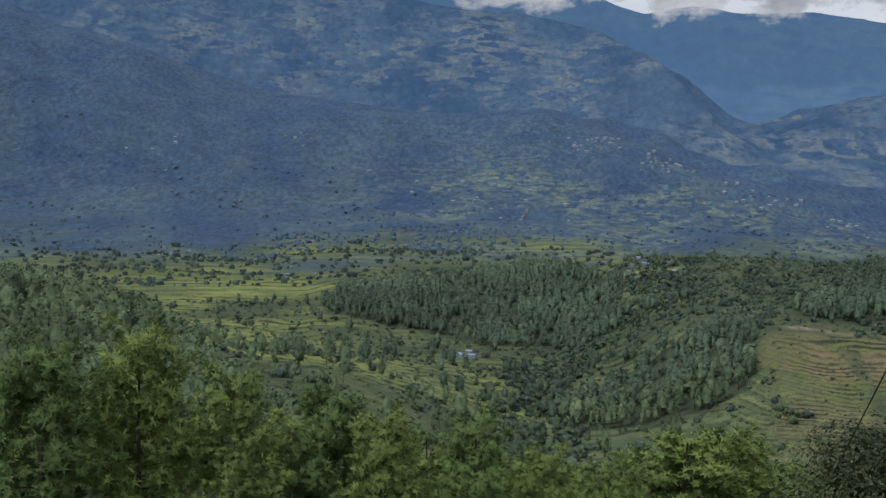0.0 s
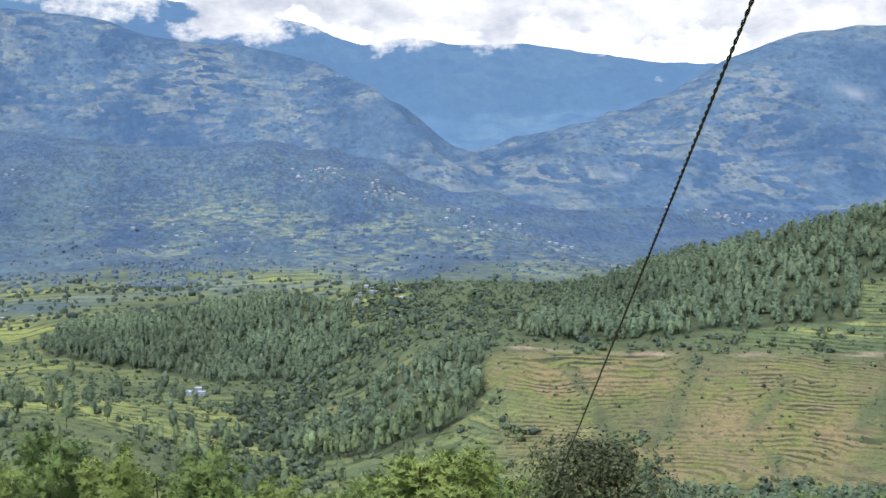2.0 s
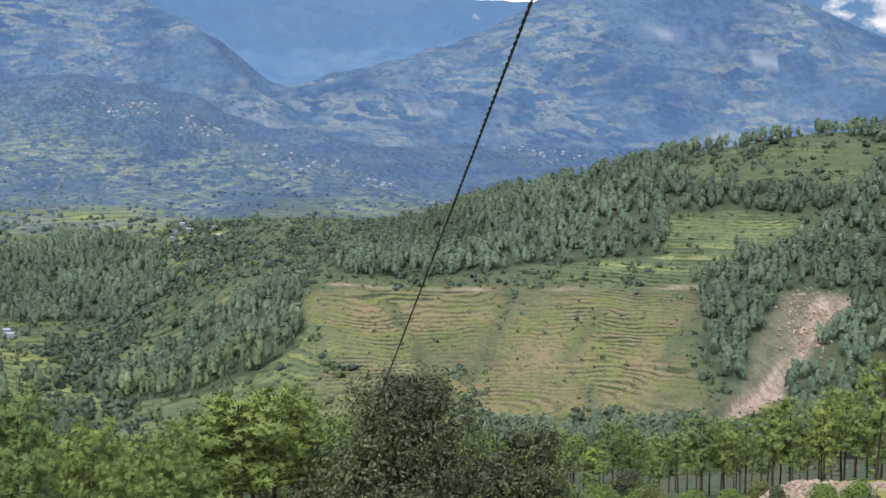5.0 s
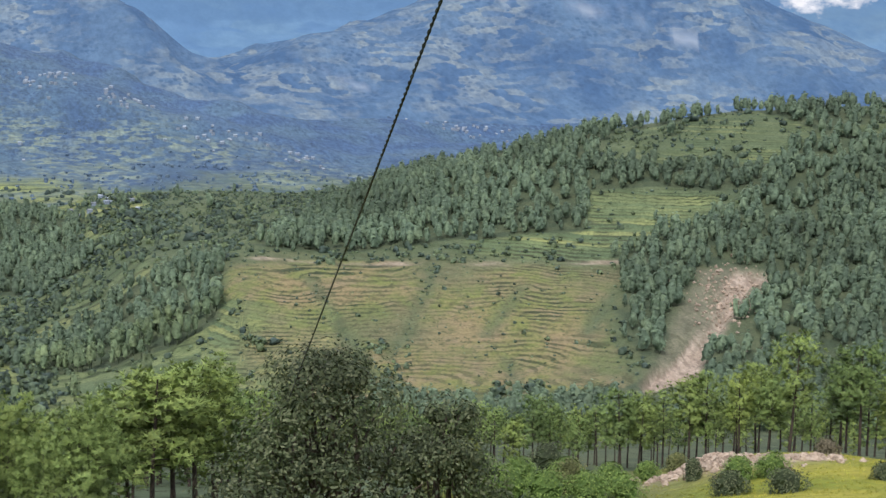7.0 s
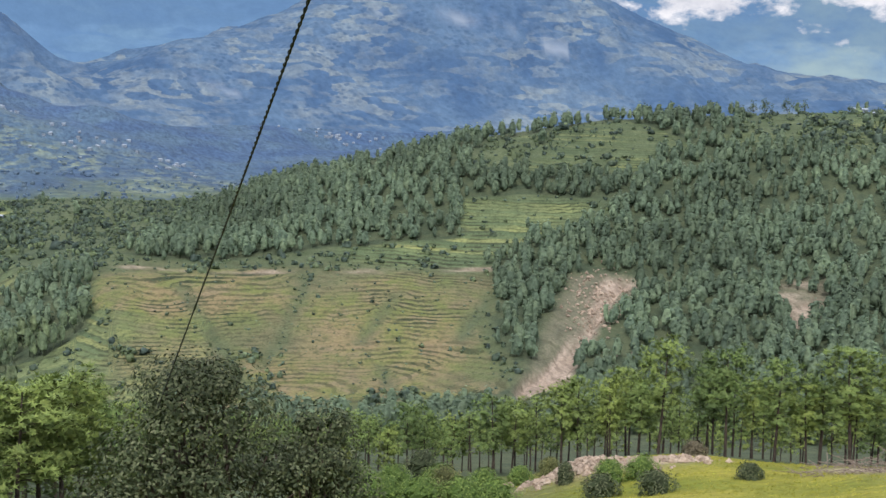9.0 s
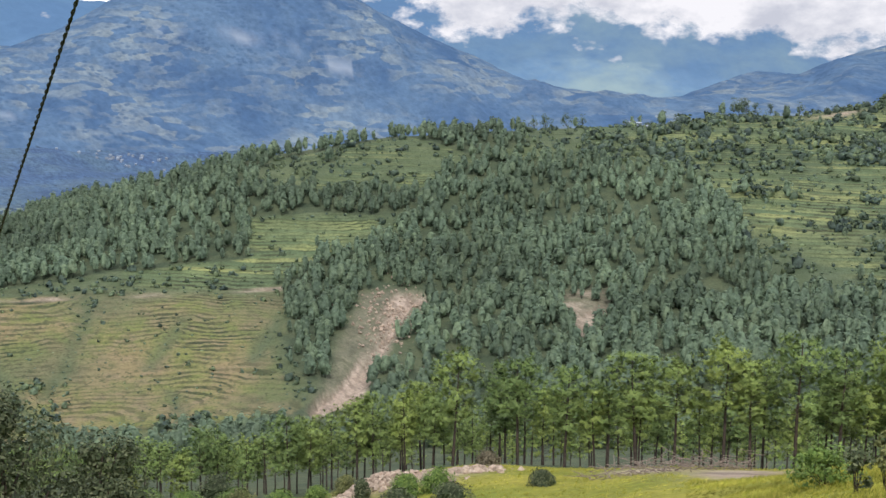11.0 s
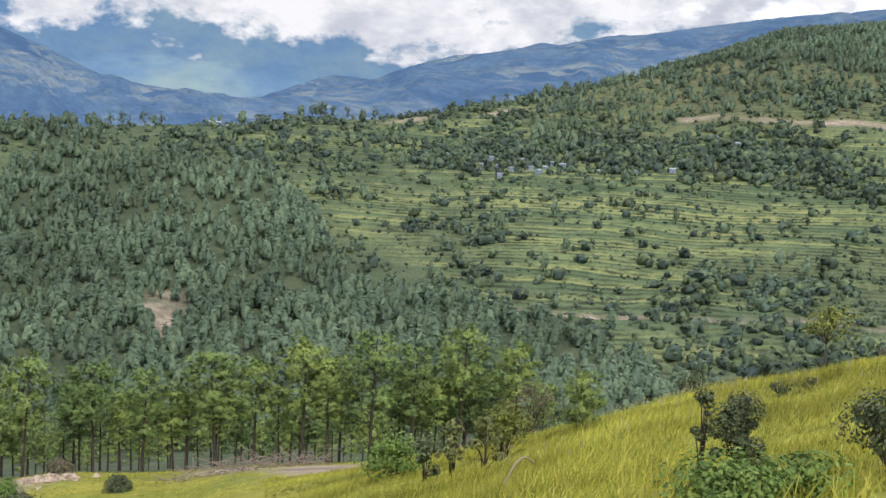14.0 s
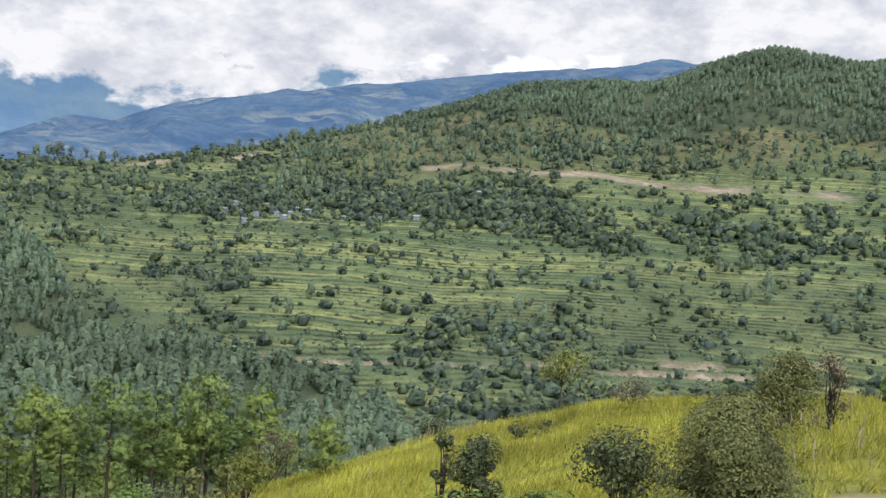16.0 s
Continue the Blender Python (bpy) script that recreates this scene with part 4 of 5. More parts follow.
    r = (rng.uniform(size=len(s)) < np.where(edge, 0.42, 0.1) * np.clip(0.55 + 0.9 * rough(x, y, 45, 3, 73), 0.05, 1) * np.where(dry > 0.3, 0.5, 1)) & (s > 4.9) & (s < 6.95) & (soil < 0.3) & ~k & ~in_pine_wood(x, y, b, s)
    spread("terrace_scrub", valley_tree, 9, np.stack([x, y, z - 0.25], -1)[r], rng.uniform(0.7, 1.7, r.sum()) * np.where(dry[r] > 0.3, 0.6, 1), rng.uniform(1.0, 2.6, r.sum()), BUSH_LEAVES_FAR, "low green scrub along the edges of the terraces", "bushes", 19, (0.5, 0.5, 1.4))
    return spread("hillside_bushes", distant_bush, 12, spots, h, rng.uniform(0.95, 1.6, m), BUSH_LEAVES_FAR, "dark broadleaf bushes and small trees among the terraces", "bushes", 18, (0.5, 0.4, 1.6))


def plant_valley_trees():
    x, y, (z, b, s, crop, dry, meadow, soil, riser, level), rng = scatter(27, 8.2, (-22, 60), (1250, 3000))
    clump, hedge = rough(x, y, 190, 4, 81), rough(x * 0.45, y, 60, 4, 82)
    chance = np.where(s < 8.5, 0.14 + 1.3 * np.clip(0.55 * clump + 0.75 * hedge - 0.02, 0, 0.65), np.clip(0.13 + 0.7 * clump + 0.5 * hedge, 0.03, 0.6) * np.interp(s, [8.5, 8.9, 9.5], [0.9, 0.4, 0.0]))
    k = (rng.uniform(size=len(s)) < chance) & (s > 7.1) & (s < 10.1)
    tall = rng.uniform(2.2, 5.6, len(s)) * np.where(rng.uniform(size=len(s)) < 0.12, 1.5, 1)
    wide = rng.uniform(0.9, 1.8, len(s))
    spots = np.stack([x, y, z - 0.5], -1)
    # the same trees in two tints; the higher ones take more painted haze
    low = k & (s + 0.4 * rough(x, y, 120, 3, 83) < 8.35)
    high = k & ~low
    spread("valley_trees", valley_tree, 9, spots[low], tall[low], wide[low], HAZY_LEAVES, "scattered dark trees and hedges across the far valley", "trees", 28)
    return spread("slope_trees", valley_tree, 9, spots[high], tall[high], wide[high], HAZED_SLOPE_LEAVES, "haze-tinted trees and hedges dotted over the far slopes", "trees", 29)


plant_pine_woods()
plant_bushes()
plant_valley_trees()

# ---- single trees, shrubs and small things ----
def spot(bearing, distance, sink=0.1):
    """The place on the ground at a bearing and distance from where the camera stands."""
    x, y = distance * math.sin(radians(bearing)), distance * math.cos(radians(bearing))
    return x, y, float(land(np.array([x]), np.array([y]))[0][0]) - sink


def empty_at(name, place, label, category, group=""):
    ob = new(name)
    ob.empty_display_size = 0.3
    ob.location = place
    return tagged(ob, label, category, group)


def part(name, v, f, material, parent, label="", smooth=False, normals=None):
    """One mesh from arrays, as a part of a thing."""
    ob = sheet(name, np.asarray(v, float), np.asarray(f), [material], None, smooth, None, normals)
    ob.parent = parent
    return tagged(ob, label) if label else ob


def tube(points, radii, sides=6):
    """A tapering limb along some points."""
    p, n = np.asarray(points, float), len(points)
    d = np.gradient(p, axis=0)
    d /= np.linalg.norm(d, axis=1, keepdims=True) + 1e-9
    ref = np.where(np.abs(d[:, 2:3]) > 0.9, [[1.0, 0, 0]], [[0, 0, 1.0]])
    u = np.cross(d, ref)
    u /= np.linalg.norm(u, axis=1, keepdims=True)
    w = np.cross(d, u)
    a = np.arange(sides) * 2 * np.pi / sides
    v = (p[:, None] + np.asarray(radii, float)[:, None, None] * (np.cos(a)[None, :, None] * u[:, None] + np.sin(a)[None, :, None] * w[:, None])).reshape(-1, 3)
    i, k = np.meshgrid(np.arange(n - 1), np.arange(sides), indexing="ij")
    k2 = (k + 1) % sides
    q = np.stack([i * sides + k, i * sides + k2, (i + 1) * sides + k2, (i + 1) * sides + k], -1).reshape(-1, 4)
    return v, np.concatenate([q[:, [0, 1, 2]], q[:, [0, 2, 3]]])


def bundles(points, ways, length, width, blades, rng, spreading=0.8):
    """Bundles of needles: thin triangles that fan out from each point along its way."""
    n = len(points)
    w = ways[:, None] + spreading * rng.normal(size=(n, blades, 3))
    w /= np.linalg.norm(w, axis=2, keepdims=True)
    side = np.cross(w, rng.normal(size=(n, blades, 3)))
    side /= np.linalg.norm(side, axis=2, keepdims=True)
    long = length * rng.uniform(0.7, 1.25, (n, blades, 1))
    p = points[:, None] + np.zeros_like(w)
    v = np.stack([p - side * width * 0.5, p + side * width * 0.5, p + w * long], 2).reshape(-1, 3)
    return v, np.arange(len(v)).reshape(-1, 3)


def rosettes(points, ways, length, width, blades, rng):
    """Tufts of needles that open like a star across each point's way."""
    n = len(points)
    w = ways / np.linalg.norm(ways, axis=1, keepdims=True)
    u = np.cross(w, rng.normal(size=(n, 3)))
    u /= np.linalg.norm(u, axis=1, keepdims=True)
    v = np.cross(w, u)
    a = rng.uniform(0, 2 * np.pi, (n, 1)) + np.arange(blades) * 2 * np.pi / blades + rng.normal(0, 0.3, (n, blades))
    d = np.cos(a)[..., None] * u[:, None] + np.sin(a)[..., None] * v[:, None] + w[:, None] * rng.uniform(0.1, 1.3, (n, blades, 1))
    d /= np.linalg.norm(d, axis=2, keepdims=True)
    side = np.cross(w[:, None] + 0 * d, d)
    side /= np.linalg.norm(side, axis=2, keepdims=True)
    long = length * rng.uniform(0.65, 1.2, (n, blades, 1))
    p = points[:, None] + 0 * d
    return np.stack([p + side * width * 0.5, p - side * width * 0.5, p + d * long], 2).reshape(-1, 3), np.arange(3 * n * blades).reshape(-1, 3)


def pine(seed, height, bare, radius, tufts, needles=PINE_NEEDLES, dead=0.3, blades=7, boughs=25, fine=0.085):
    """A long-needled pine: straight dark trunk, bare below, boughs that turn up at the end and needle tufts in rounded clumps."""
    rng = np.random.default_rng(seed)
    tree = empty_at("pine_tree", (0, 0, 0), "tall long-needled pine with a bare dark trunk", "tree", "pines of the near wood")
    zs = np.linspace(0, height * 0.97, 8)
    sway = np.cumsum(rng.normal(0, 0.016 * height / 8, (8, 2)), axis=0) + zs[:, None] * rng.normal(0, 0.022, 2)
    core = np.c_[sway, zs]
    bole = tube(core, np.linspace(0.0125, 0.003, 8) * height, 7)
    at = lambda z: np.array([np.interp(z, zs, sway[:, 0]), np.interp(z, zs, sway[:, 1]), z])
    limbs, pts, ways, lobes = [], [], [], []
    shape = lambda q: radius * (0.22 + 0.78 * np.sin(np.pi * (0.2 + 0.68 * q)) ** 0.9)
    for k in range(boughs):
        q = (k + rng.uniform(0, 1)) / boughs
        z = height * (bare + (0.95 - bare) * q)
        a = k * 2.4 + rng.normal(0, 0.5)
        reach = shape(q) * rng.uniform(0.6, 1.2)
        root = at(z)
        go = np.array([np.cos(a), np.sin(a), 0.2 + 0.75 * q])
        tip = root + go * reach * [1, 1, 0.85]
        limbs.append(tube([root, root + go * reach * 0.55 * [1, 1, 0.55], tip], [0.0045 * height * (1.2 - q), 0.0028 * height * (1.2 - q), 0.01], 3))
        m = max(4, int(tufts / boughs * (0.55 + 0.8 * np.sin(np.pi * (0.12 + 0.76 * q)))))
        t = 1 - 0.75 * rng.uniform(size=m) ** 1.5
        ball = rng.normal(size=(m, 3)) + [0, 0, 0.4]
        ball /= np.linalg.norm(ball, axis=1, keepdims=True)
        pts.append(root + (go * [1, 1, 0.85]) * reach * t[:, None] + ball * (0.19 * reach + 0.26) * rng.uniform(0.5, 1.3, (m, 1)) * [1, 1, 0.75])
        ways.append(ball + 0.6 * np.array([np.cos(a), np.sin(a), 0.5]))
        lobes.append((root + (go * [1, 1, 0.85]) * reach * 0.62, 0.15 * reach + 0.06))
    for k in range(int(14 * dead)):
        z, a = height * rng.uniform(bare * 0.4, bare), rng.uniform(0, 6.3)
        root = at(z)
        limbs.append(tube([root, root + np.array([np.cos(a), np.sin(a), 0.2]) * rng.uniform(0.4, 1.0) * radius * 0.6], [0.03, 0.008], 3))
    part("trunk", *merged([bole] + limbs), BARK, tree, smooth=True)
    puffs = []
    for c, big in lobes:
        v, f = crown_blob([(-0.5, 0.6), (0.3, 0.8)], 4, rng, 0.25)
        puffs.append((c + v * big * rng.uniform(0.75, 1.15), f))
    pts, ways = np.concatenate(pts), np.concatenate(ways)
    ways /= np.linalg.norm(ways, axis=1, keepdims=True)
    v, f = merged([rosettes(pts, ways, 0.34 + 0.01 * height, fine, blades, rng)] + puffs)
    axis = np.c_[np.interp(v[:, 2], zs, sway[:, 0]), np.interp(v[:, 2], zs, sway[:, 1])]
    mass = np.c_[(v[:, :2] - axis) / radius, 0.45 + 0.9 * (v[:, 2] / height - 0.6)]
    mass[: 3 * blades * len(pts)] += (0.5 if blades < 9 else 0.75) * np.repeat(ways, 3 * blades, axis=0)
    part("crown", v, f, needles, tree, "dense green needles in rounded tufts", True, mass / np.linalg.norm(mass, axis=1, keepdims=True))
    return tree


def shrub(name, seed, height, width, leaves, leaf, material, label, category="bush", stems=5, low=0.15, lumps=9, bark=BARK, group="", narrow=0.62, full=False):
    """A many-stemmed bush or small tree: stems, branches and leaves gathered in uneven lumps."""
    rng = np.random.default_rng(seed)
    plant = empty_at(name, (0, 0, 0), label, category, group)
    limbs, hubs = [], []
    for k in range(lumps):
        q = rng.uniform(0, 1) ** 0.7
        z = height * (low + (0.9 - low) * q)
        a = k * 2.4 + rng.normal(0, 0.5)
        r = 0.5 * width * np.sin(np.pi * np.clip(0.3 + 0.62 * q, 0, 1)) ** 0.8 * rng.uniform(0.35, 0.85)
        hubs.append((r * np.cos(a), r * np.sin(a), z))
    hubs = np.array(hubs + [(0, 0, height * 0.86)])
    for k, h in enumerate(hubs):
        foot = np.array([0.06 * width * np.cos(k % stems * 1.7), 0.06 * width * np.sin(k % stems * 1.7), 0])
        bend = foot * 0.6 + h * [0.35, 0.35, 0.55] + rng.normal(0, 0.04 * width, 3) * [1, 1, 0]
        if stems == 1:
            foot, bend = np.array([0, 0, 0.0]), np.array([0.03 * height, 0, 0.75 * low * height])
        limbs.append(tube([foot, bend, h], [0.012 * height, 0.008 * height, 0.003 * height], 5))
    part("trunk", *merged(limbs), bark, plant, smooth=True)
    each = rng.integers(0, len(hubs), leaves)
    ball = rng.normal(size=(leaves, 3))
    ball /= np.linalg.norm(ball, axis=1, keepdims=True)
    size = rng.uniform(0.5, 1.0, leaves) ** 0.4 * (0.2 + 0.16 * (each % 3)) * width * narrow
    p = hubs[each] + ball * size[:, None] * [1, 1, 0.75]
    p[:, 2] = np.maximum(p[:, 2], 0.06 * height)
    inner = []
    if full:
        inner = [crown_blob([(height * z, width * r) for z, r in ((0.08, 0.2), (0.3, 0.29), (0.55, 0.28), (0.75, 0.17))], 12, rng, 0.12)]
        over = rng.uniform(size=leaves) < 0.6
        q, a = rng.uniform(0.02, 1, leaves), rng.uniform(0, 2 * np.pi, leaves)
        dome = np.sqrt(np.clip(1 - (1.42 * q - 0.43) ** 2, 0.02, 1)) * rng.uniform(0.78, 1.06, leaves) * (1 + 0.14 * np.sin(3 * a + 7 * q) + 0.1 * np.sin(7 * a + 3))
        shell = np.stack([0.45 * width * dome * np.cos(a), 0.45 * width * dome * np.sin(a), 0.97 * height * q], -1)
        p = np.where(over[:, None], shell, p)
        ball = np.where(over[:, None], np.stack([np.cos(a), np.sin(a), q], -1), ball)
    part("foliage", *merged(inner + [facing_plates(p, ball + [0, 0, 0.5], leaf, rng, 0.5)]), material, plant)
    return plant


def plant_pines():
    kinds = [pine(101 + k, h, bare, rad, tufts, blades=6 if k < 8 else 10, boughs=25 if k < 8 else 40, fine=0.14 if k < 6 else 0.18 if k < 8 else 0.085) for k, (h, bare, rad, tufts) in enumerate(
        [(14, 0.40, 2.5, 480), (15, 0.44, 2.8, 540), (13, 0.38, 2.2, 430), (12, 0.34, 2.1, 400), (15.5, 0.38, 2.7, 520), (11, 0.3, 1.9, 350), (13.5, 0.38, 2.5, 190), (12.5, 0.34, 2.4, 180), (12, 0.14, 2.9, 1500), (11, 0.1, 2.7, 1400)])]
    rng = np.random.default_rng(77)
    tall = ([8, 11, 14, 17, 21, 26, 30, 34, 37, 39, 42, 46, 50, 56, 60, 64, 70], [13, 15, 14.5, 11, 9.5, 8.8, 9.4, 10.2, 11, 14, 13, 13.5, 15, 15, 13, 10, 9])
    places = []
    for k in range(215):
        b = 8.5 + 57 * (k + rng.uniform(-0.8, 0.8)) / 215
        r = float(np.interp(b, [8, 19, 33, 45, 58, 66], [172, 176, 172, 166, 166, 196])) + 84 * rng.uniform() ** 1.3 + (2 if k % 3 else -2)
        if 20.5 < b < 24:
            r += 40
        places.append((b, r, float(np.interp(b, *tall)) * rng.uniform(0.62, 0.92) * (1.28 if 16 < b < 37.5 else 1.0)))
    lone = []
    for b, r, h in ((38.65, 166, 14.8), (41.5, 167, 13.9), (43.6, 168, 13.2), (46.7, 166, 14.8), (50.5, 164, 15.6), (53.5, 162, 16.2), (57.4, 166, 15.6), (59.9, 168, 12.8), (55.3, 165, 14.2), (51.6, 163, 13.6), (48.4, 168, 13.4), (36.5, 170, 10.8), (12.2, 168, 15), (13.6, 171, 15.5), (10.4, 170, 14), (15.2, 174, 13), (9.6, 98, 11.5), (10.6, 96, 12.4), (11.5, 99, 13), (12.5, 100, 13.2), (13.3, 103, 12), (14.4, 104, 11)):
        lone.append((b, r, h))
    places += lone
    for b, r, h in ((-13.0, 104, 15), (-9.4, 106, 13), (-18.2, 100, 14), (-16.0, 118, 13), (-6.6, 118, 12.5), (-11.2, 132, 12), (-20, 125, 14), (-4.6, 128, 11), (-2.4, 118, 11), (1.8, 108, 10.5), (0.2, 125, 9.5), (3.6, 112, 9.5), (5.4, 102, 8.5), (7.0, 98, 9.5), (8.8, 97, 8.5), (9.8, 110, 9),
                    (-22, 110, 14), (6.6, 130, 8), (4.0, 145, 9), (10.6, 122, 9), (12.4, 126, 9.5), (14.2, 128, 9), (15.8, 140, 9), (11.6, 142, 11), (13.4, 148, 12), (9.2, 140, 10), (26.6, 150, 7), (29.4, 152, 7.5)):
        places.append((b, r, h))
    broad = [(-13.1, 93, 16.5), (-8.9, 92, 13.5), (-17.2, 90, 15), (1.5, 80, 10.6), (-2.6, 92, 11.5), (4.6, 88, 9.5), (8.0, 74, 8.2), (6.2, 78, 6.5), (-4.8, 95, 13)]
    places += broad
    for k in range(46):
        b, r = rng.uniform(-22, 9), 125 + 110 * rng.uniform()
        places.append((b, r, rng.uniform(9, 13) * (1 if b < 0 else 0.8)))
    for k, (b, r, h) in enumerate(places):
        kind = kinds[8 + k % 2] if (b, r, h) in broad else kinds[(1, 4, 0)[k % 3]] if (b, r, h) in lone else kinds[k % 6] if r < 186 else kinds[6 + k % 2]
        own = (14, 15, 13, 12, 15.5, 11, 13.5, 12.5, 12, 11)[kinds.index(kind)]
        thick = h / own * rng.uniform(1.1, 1.4) * (1.2 if r < 130 else 1.0)
        thick = h / own * rng.uniform(1.0, 1.2) if (b, r, h) in broad else thick
        ob = copy_thing(kind, pose(*spot(b, r), 0, 0, rng.uniform(0, 360)))
        ob.scale = (thick, thick, h / own)
    for tree in kinds:
        for child in list(tree.children):
            bpy.data.objects.remove(child)
        bpy.data.objects.remove(tree)


def put(thing, bearing, distance, turn=0, sink=0.1):
    thing.matrix_basis = pose(*spot(bearing, distance, sink), 0, 0, turn)
    return thing


plant_pines()

# by the wire: two dark trees below the lookout
put(shrub("broadleaf_tree", 201, 3.5, 3.4, 27000, 0.034, DARK_LEAVES, "dense dark broadleaf tree with small glossy leaves", "tree", 4, 0.02, 60, narrow=0.42), 18.6, 17.2)
put(shrub("broadleaf_tree", 202, 2.9, 2.2, 11000, 0.034, DARK_LEAVES, "thin dark broadleaf tree with bare twigs showing", "tree", 3, 0.02, 32, narrow=0.42), 24.0, 18)
put(shrub("young_tree", 203, 2.3, 0.7, 500, 0.06, YELLOW_LEAVES, "slim young tree with yellow-green upper leaves", "tree", 2, 0.3, 7), 24.8, 20)

# the grassy spur and its shrubs
put(shrub("round_bush", 211, 2.7, 3.4, 17000, 0.04, OLIVE_LEAVES, "large rounded olive-green bush in tall grass", "bush", 6, 0.03, 40, narrow=0.42, full=True), 80.9, 28)
put(shrub("dark_shrub", 212, 2.45, 1.5, 7200, 0.045, DARK_LEAVES, "upright dark shrub with dense small leaves", "bush", 5, 0.15, 22, narrow=0.62), 69.9, 34)
put(shrub("dark_shrub", 213, 2.8, 0.6, 1050, 0.05, DARK_LEAVES, "thin dark shrub beside a denser one", "bush", 3, 0.2, 9, narrow=0.7), 68.4, 34)
put(shrub("leafy_shrub", 214, 1.8, 2.6, 3200, 0.06, DARK_LEAVES, "open shrub with bare stems and leafy tops", "bush", 4, 0.3, 20, narrow=0.66), 76.3, 31)
put(shrub("green_shrub", 215, 0.8, 3.0, 3600, 0.075, FRESH_LEAVES, "spreading fresh green shrub with long drooping leaves", "bush", 6, 0.2, 20), 70.0, 27)
put(shrub("green_shrub", 216, 0.9, 2.0, 900, 0.09, FRESH_LEAVES, "low fresh green shrub", "bush", 5, 0.2, 10), 73.0, 28)
put(shrub("hill_tree", 217, 5.0, 4.0, 620, 0.15, YELLOW_LEAVES, "small thin-crowned tree with a bare trunk on the brow", "tree", 1, 0.62, 12, narrow=0.8), 73.0, 95)
put(shrub("hedge_tree", 218, 3.4, 3.2, 6000, 0.07, OLIVE_LEAVES, "bushy small tree with olive leaves at the brow", "tree", 5, 0.05, 24, narrow=0.62), 82.7, 52)
put(shrub("hedge_tree", 219, 3.2, 1.7, 1500, 0.06, DRY_TWIGS, "narrow brownish leafy tree beside another", "tree", 4, 0.1, 16, narrow=0.62), 84.5, 53)
put(shrub("hedge_bush", 220, 2.2, 2.2, 900, 0.11, FRESH_LEAVES, "leafy green bush at the grass edge", "bush", 4, 0.1, 10), 87.0, 62)
put(shrub("dry_bush", 221, 1.9, 3.0, 900, 0.07, DRY_TWIGS, "low brownish twiggy bush on a grassy bump", "bush", 6, 0.1, 10), 76.2, 78)
put(shrub("low_bush", 222, 1.0, 1.8, 500, 0.07, DARK_LEAVES, "low dark bush in the grass", "bush", 5, 0.1, 8), 71.4, 70)
put(shrub("low_bush", 223, 0.9, 1.2, 300, 0.07, DARK_LEAVES, "low dark bush in the grass", "bush", 5, 0.1, 8), 72.6, 72)
put(shrub("yellow_tree", 224, 3.2, 3.2, 2400, 0.11, YELLOW_LEAVES, "small tree with bright yellow-green leaves", "tree", 3, 0.35, 14, narrow=0.62), 59.6, 72)
put(shrub("twiggy_tree", 225, 5.6, 5.0, 900, 0.12, DRY_TWIGS, "half-bare tree with brown twigs and a green top", "tree", 3, 0.3, 16), 60.6, 120)
put(shrub("broadleaf_bush", 226, 6.0, 7.0, 2200, 0.16, DARK_LEAVES, "broad dark bush behind the grassy spur", "bush", 6, 0.05, 18, narrow=0.48), 67.6, 150)
put(shrub("bright_bush", 227, 2.6, 4.2, 2000, 0.13, FRESH_LEAVES, "bright green leafy bush at the field's edge", "bush", 6, 0.1, 16), 54.8, 76)
put(shrub("sapling", 228, 3.0, 1.6, 420, 0.13, OLIVE_LEAVES, "slender sapling with dark olive leaves", "bush", 3, 0.25, 8), 57.4, 58)
put(shrub("sapling", 229, 2.8, 1.6, 380, 0.13, OLIVE_LEAVES, "slender sapling with dark olive leaves", "bush", 3, 0.25, 8), 58.8, 60)
put(shrub("sapling", 230, 2.2, 2.0, 400, 0.13, DARK_LEAVES, "slender sapling with dark leaves", "bush", 3, 0.2, 8), 56.2, 62)
young = pine(231, 3.3, 0.04, 1.2, 260, dead=0)
tagged(young, "young pine, green down to the grass", "tree")
put(young, 63.0, 80)

# the clearing
for k, (b, r, h, w, mat) in enumerate(((36.6, 133, 2.6, 4.2, FRESH_LEAVES), (38.0, 134, 2.6, 4.0, FRESH_LEAVES), (34.6, 138, 2.6, 2.0, DARK_LEAVES), (42.6, 132, 1.8, 3.0, DARK_LEAVES), (31.0, 136, 3.2, 5.0, FRESH_LEAVES),
                                       (29.0, 138, 3.6, 5.2, FRESH_LEAVES), (27.0, 138, 3.4, 5.0, FRESH_LEAVES), (25.2, 134, 4.4, 5.6, FRESH_LEAVES), (32.6, 152, 2.6, 3.4, FRESH_LEAVES), (33.9, 160, 2.6, 3.6, OLIVE_LEAVES), (28.2, 160, 4.2, 6.0, DARK_LEAVES), (40.2, 160, 2.0, 3.6, DRY_TWIGS), (24.6, 122, 4.2, 6.0, FRESH_LEAVES), (26.4, 124, 3.6, 6.0, FRESH_LEAVES), (28.2, 123, 3.2, 5.6, FRESH_LEAVES), (30.0, 125, 3.0, 5.4, FRESH_LEAVES), (31.6, 127, 2.6, 4.6, FRESH_LEAVES), (23.0, 126, 4.4, 5.6, OLIVE_LEAVES), (29.2, 130, 3.8, 5.0, OLIVE_LEAVES), (38.6, 122, 2.4, 4.6, DARK_LEAVES), (36.2, 123, 2.4, 4.4, DARK_LEAVES))):
    tone = {"fresh_green_leaves": "fresh green", "dark_glossy_leaves": "dark green", "olive_leaves": "olive", "dry_brown_twigs": "brown twiggy"}[mat.name]
    put(shrub("clearing_bush", 240 + k, h, w, 1700, 0.13, mat, f"rounded {tone} bush at the edge of the clearing", "bush", 6, 0.08, 12, narrow=0.5, full=True), b, r)


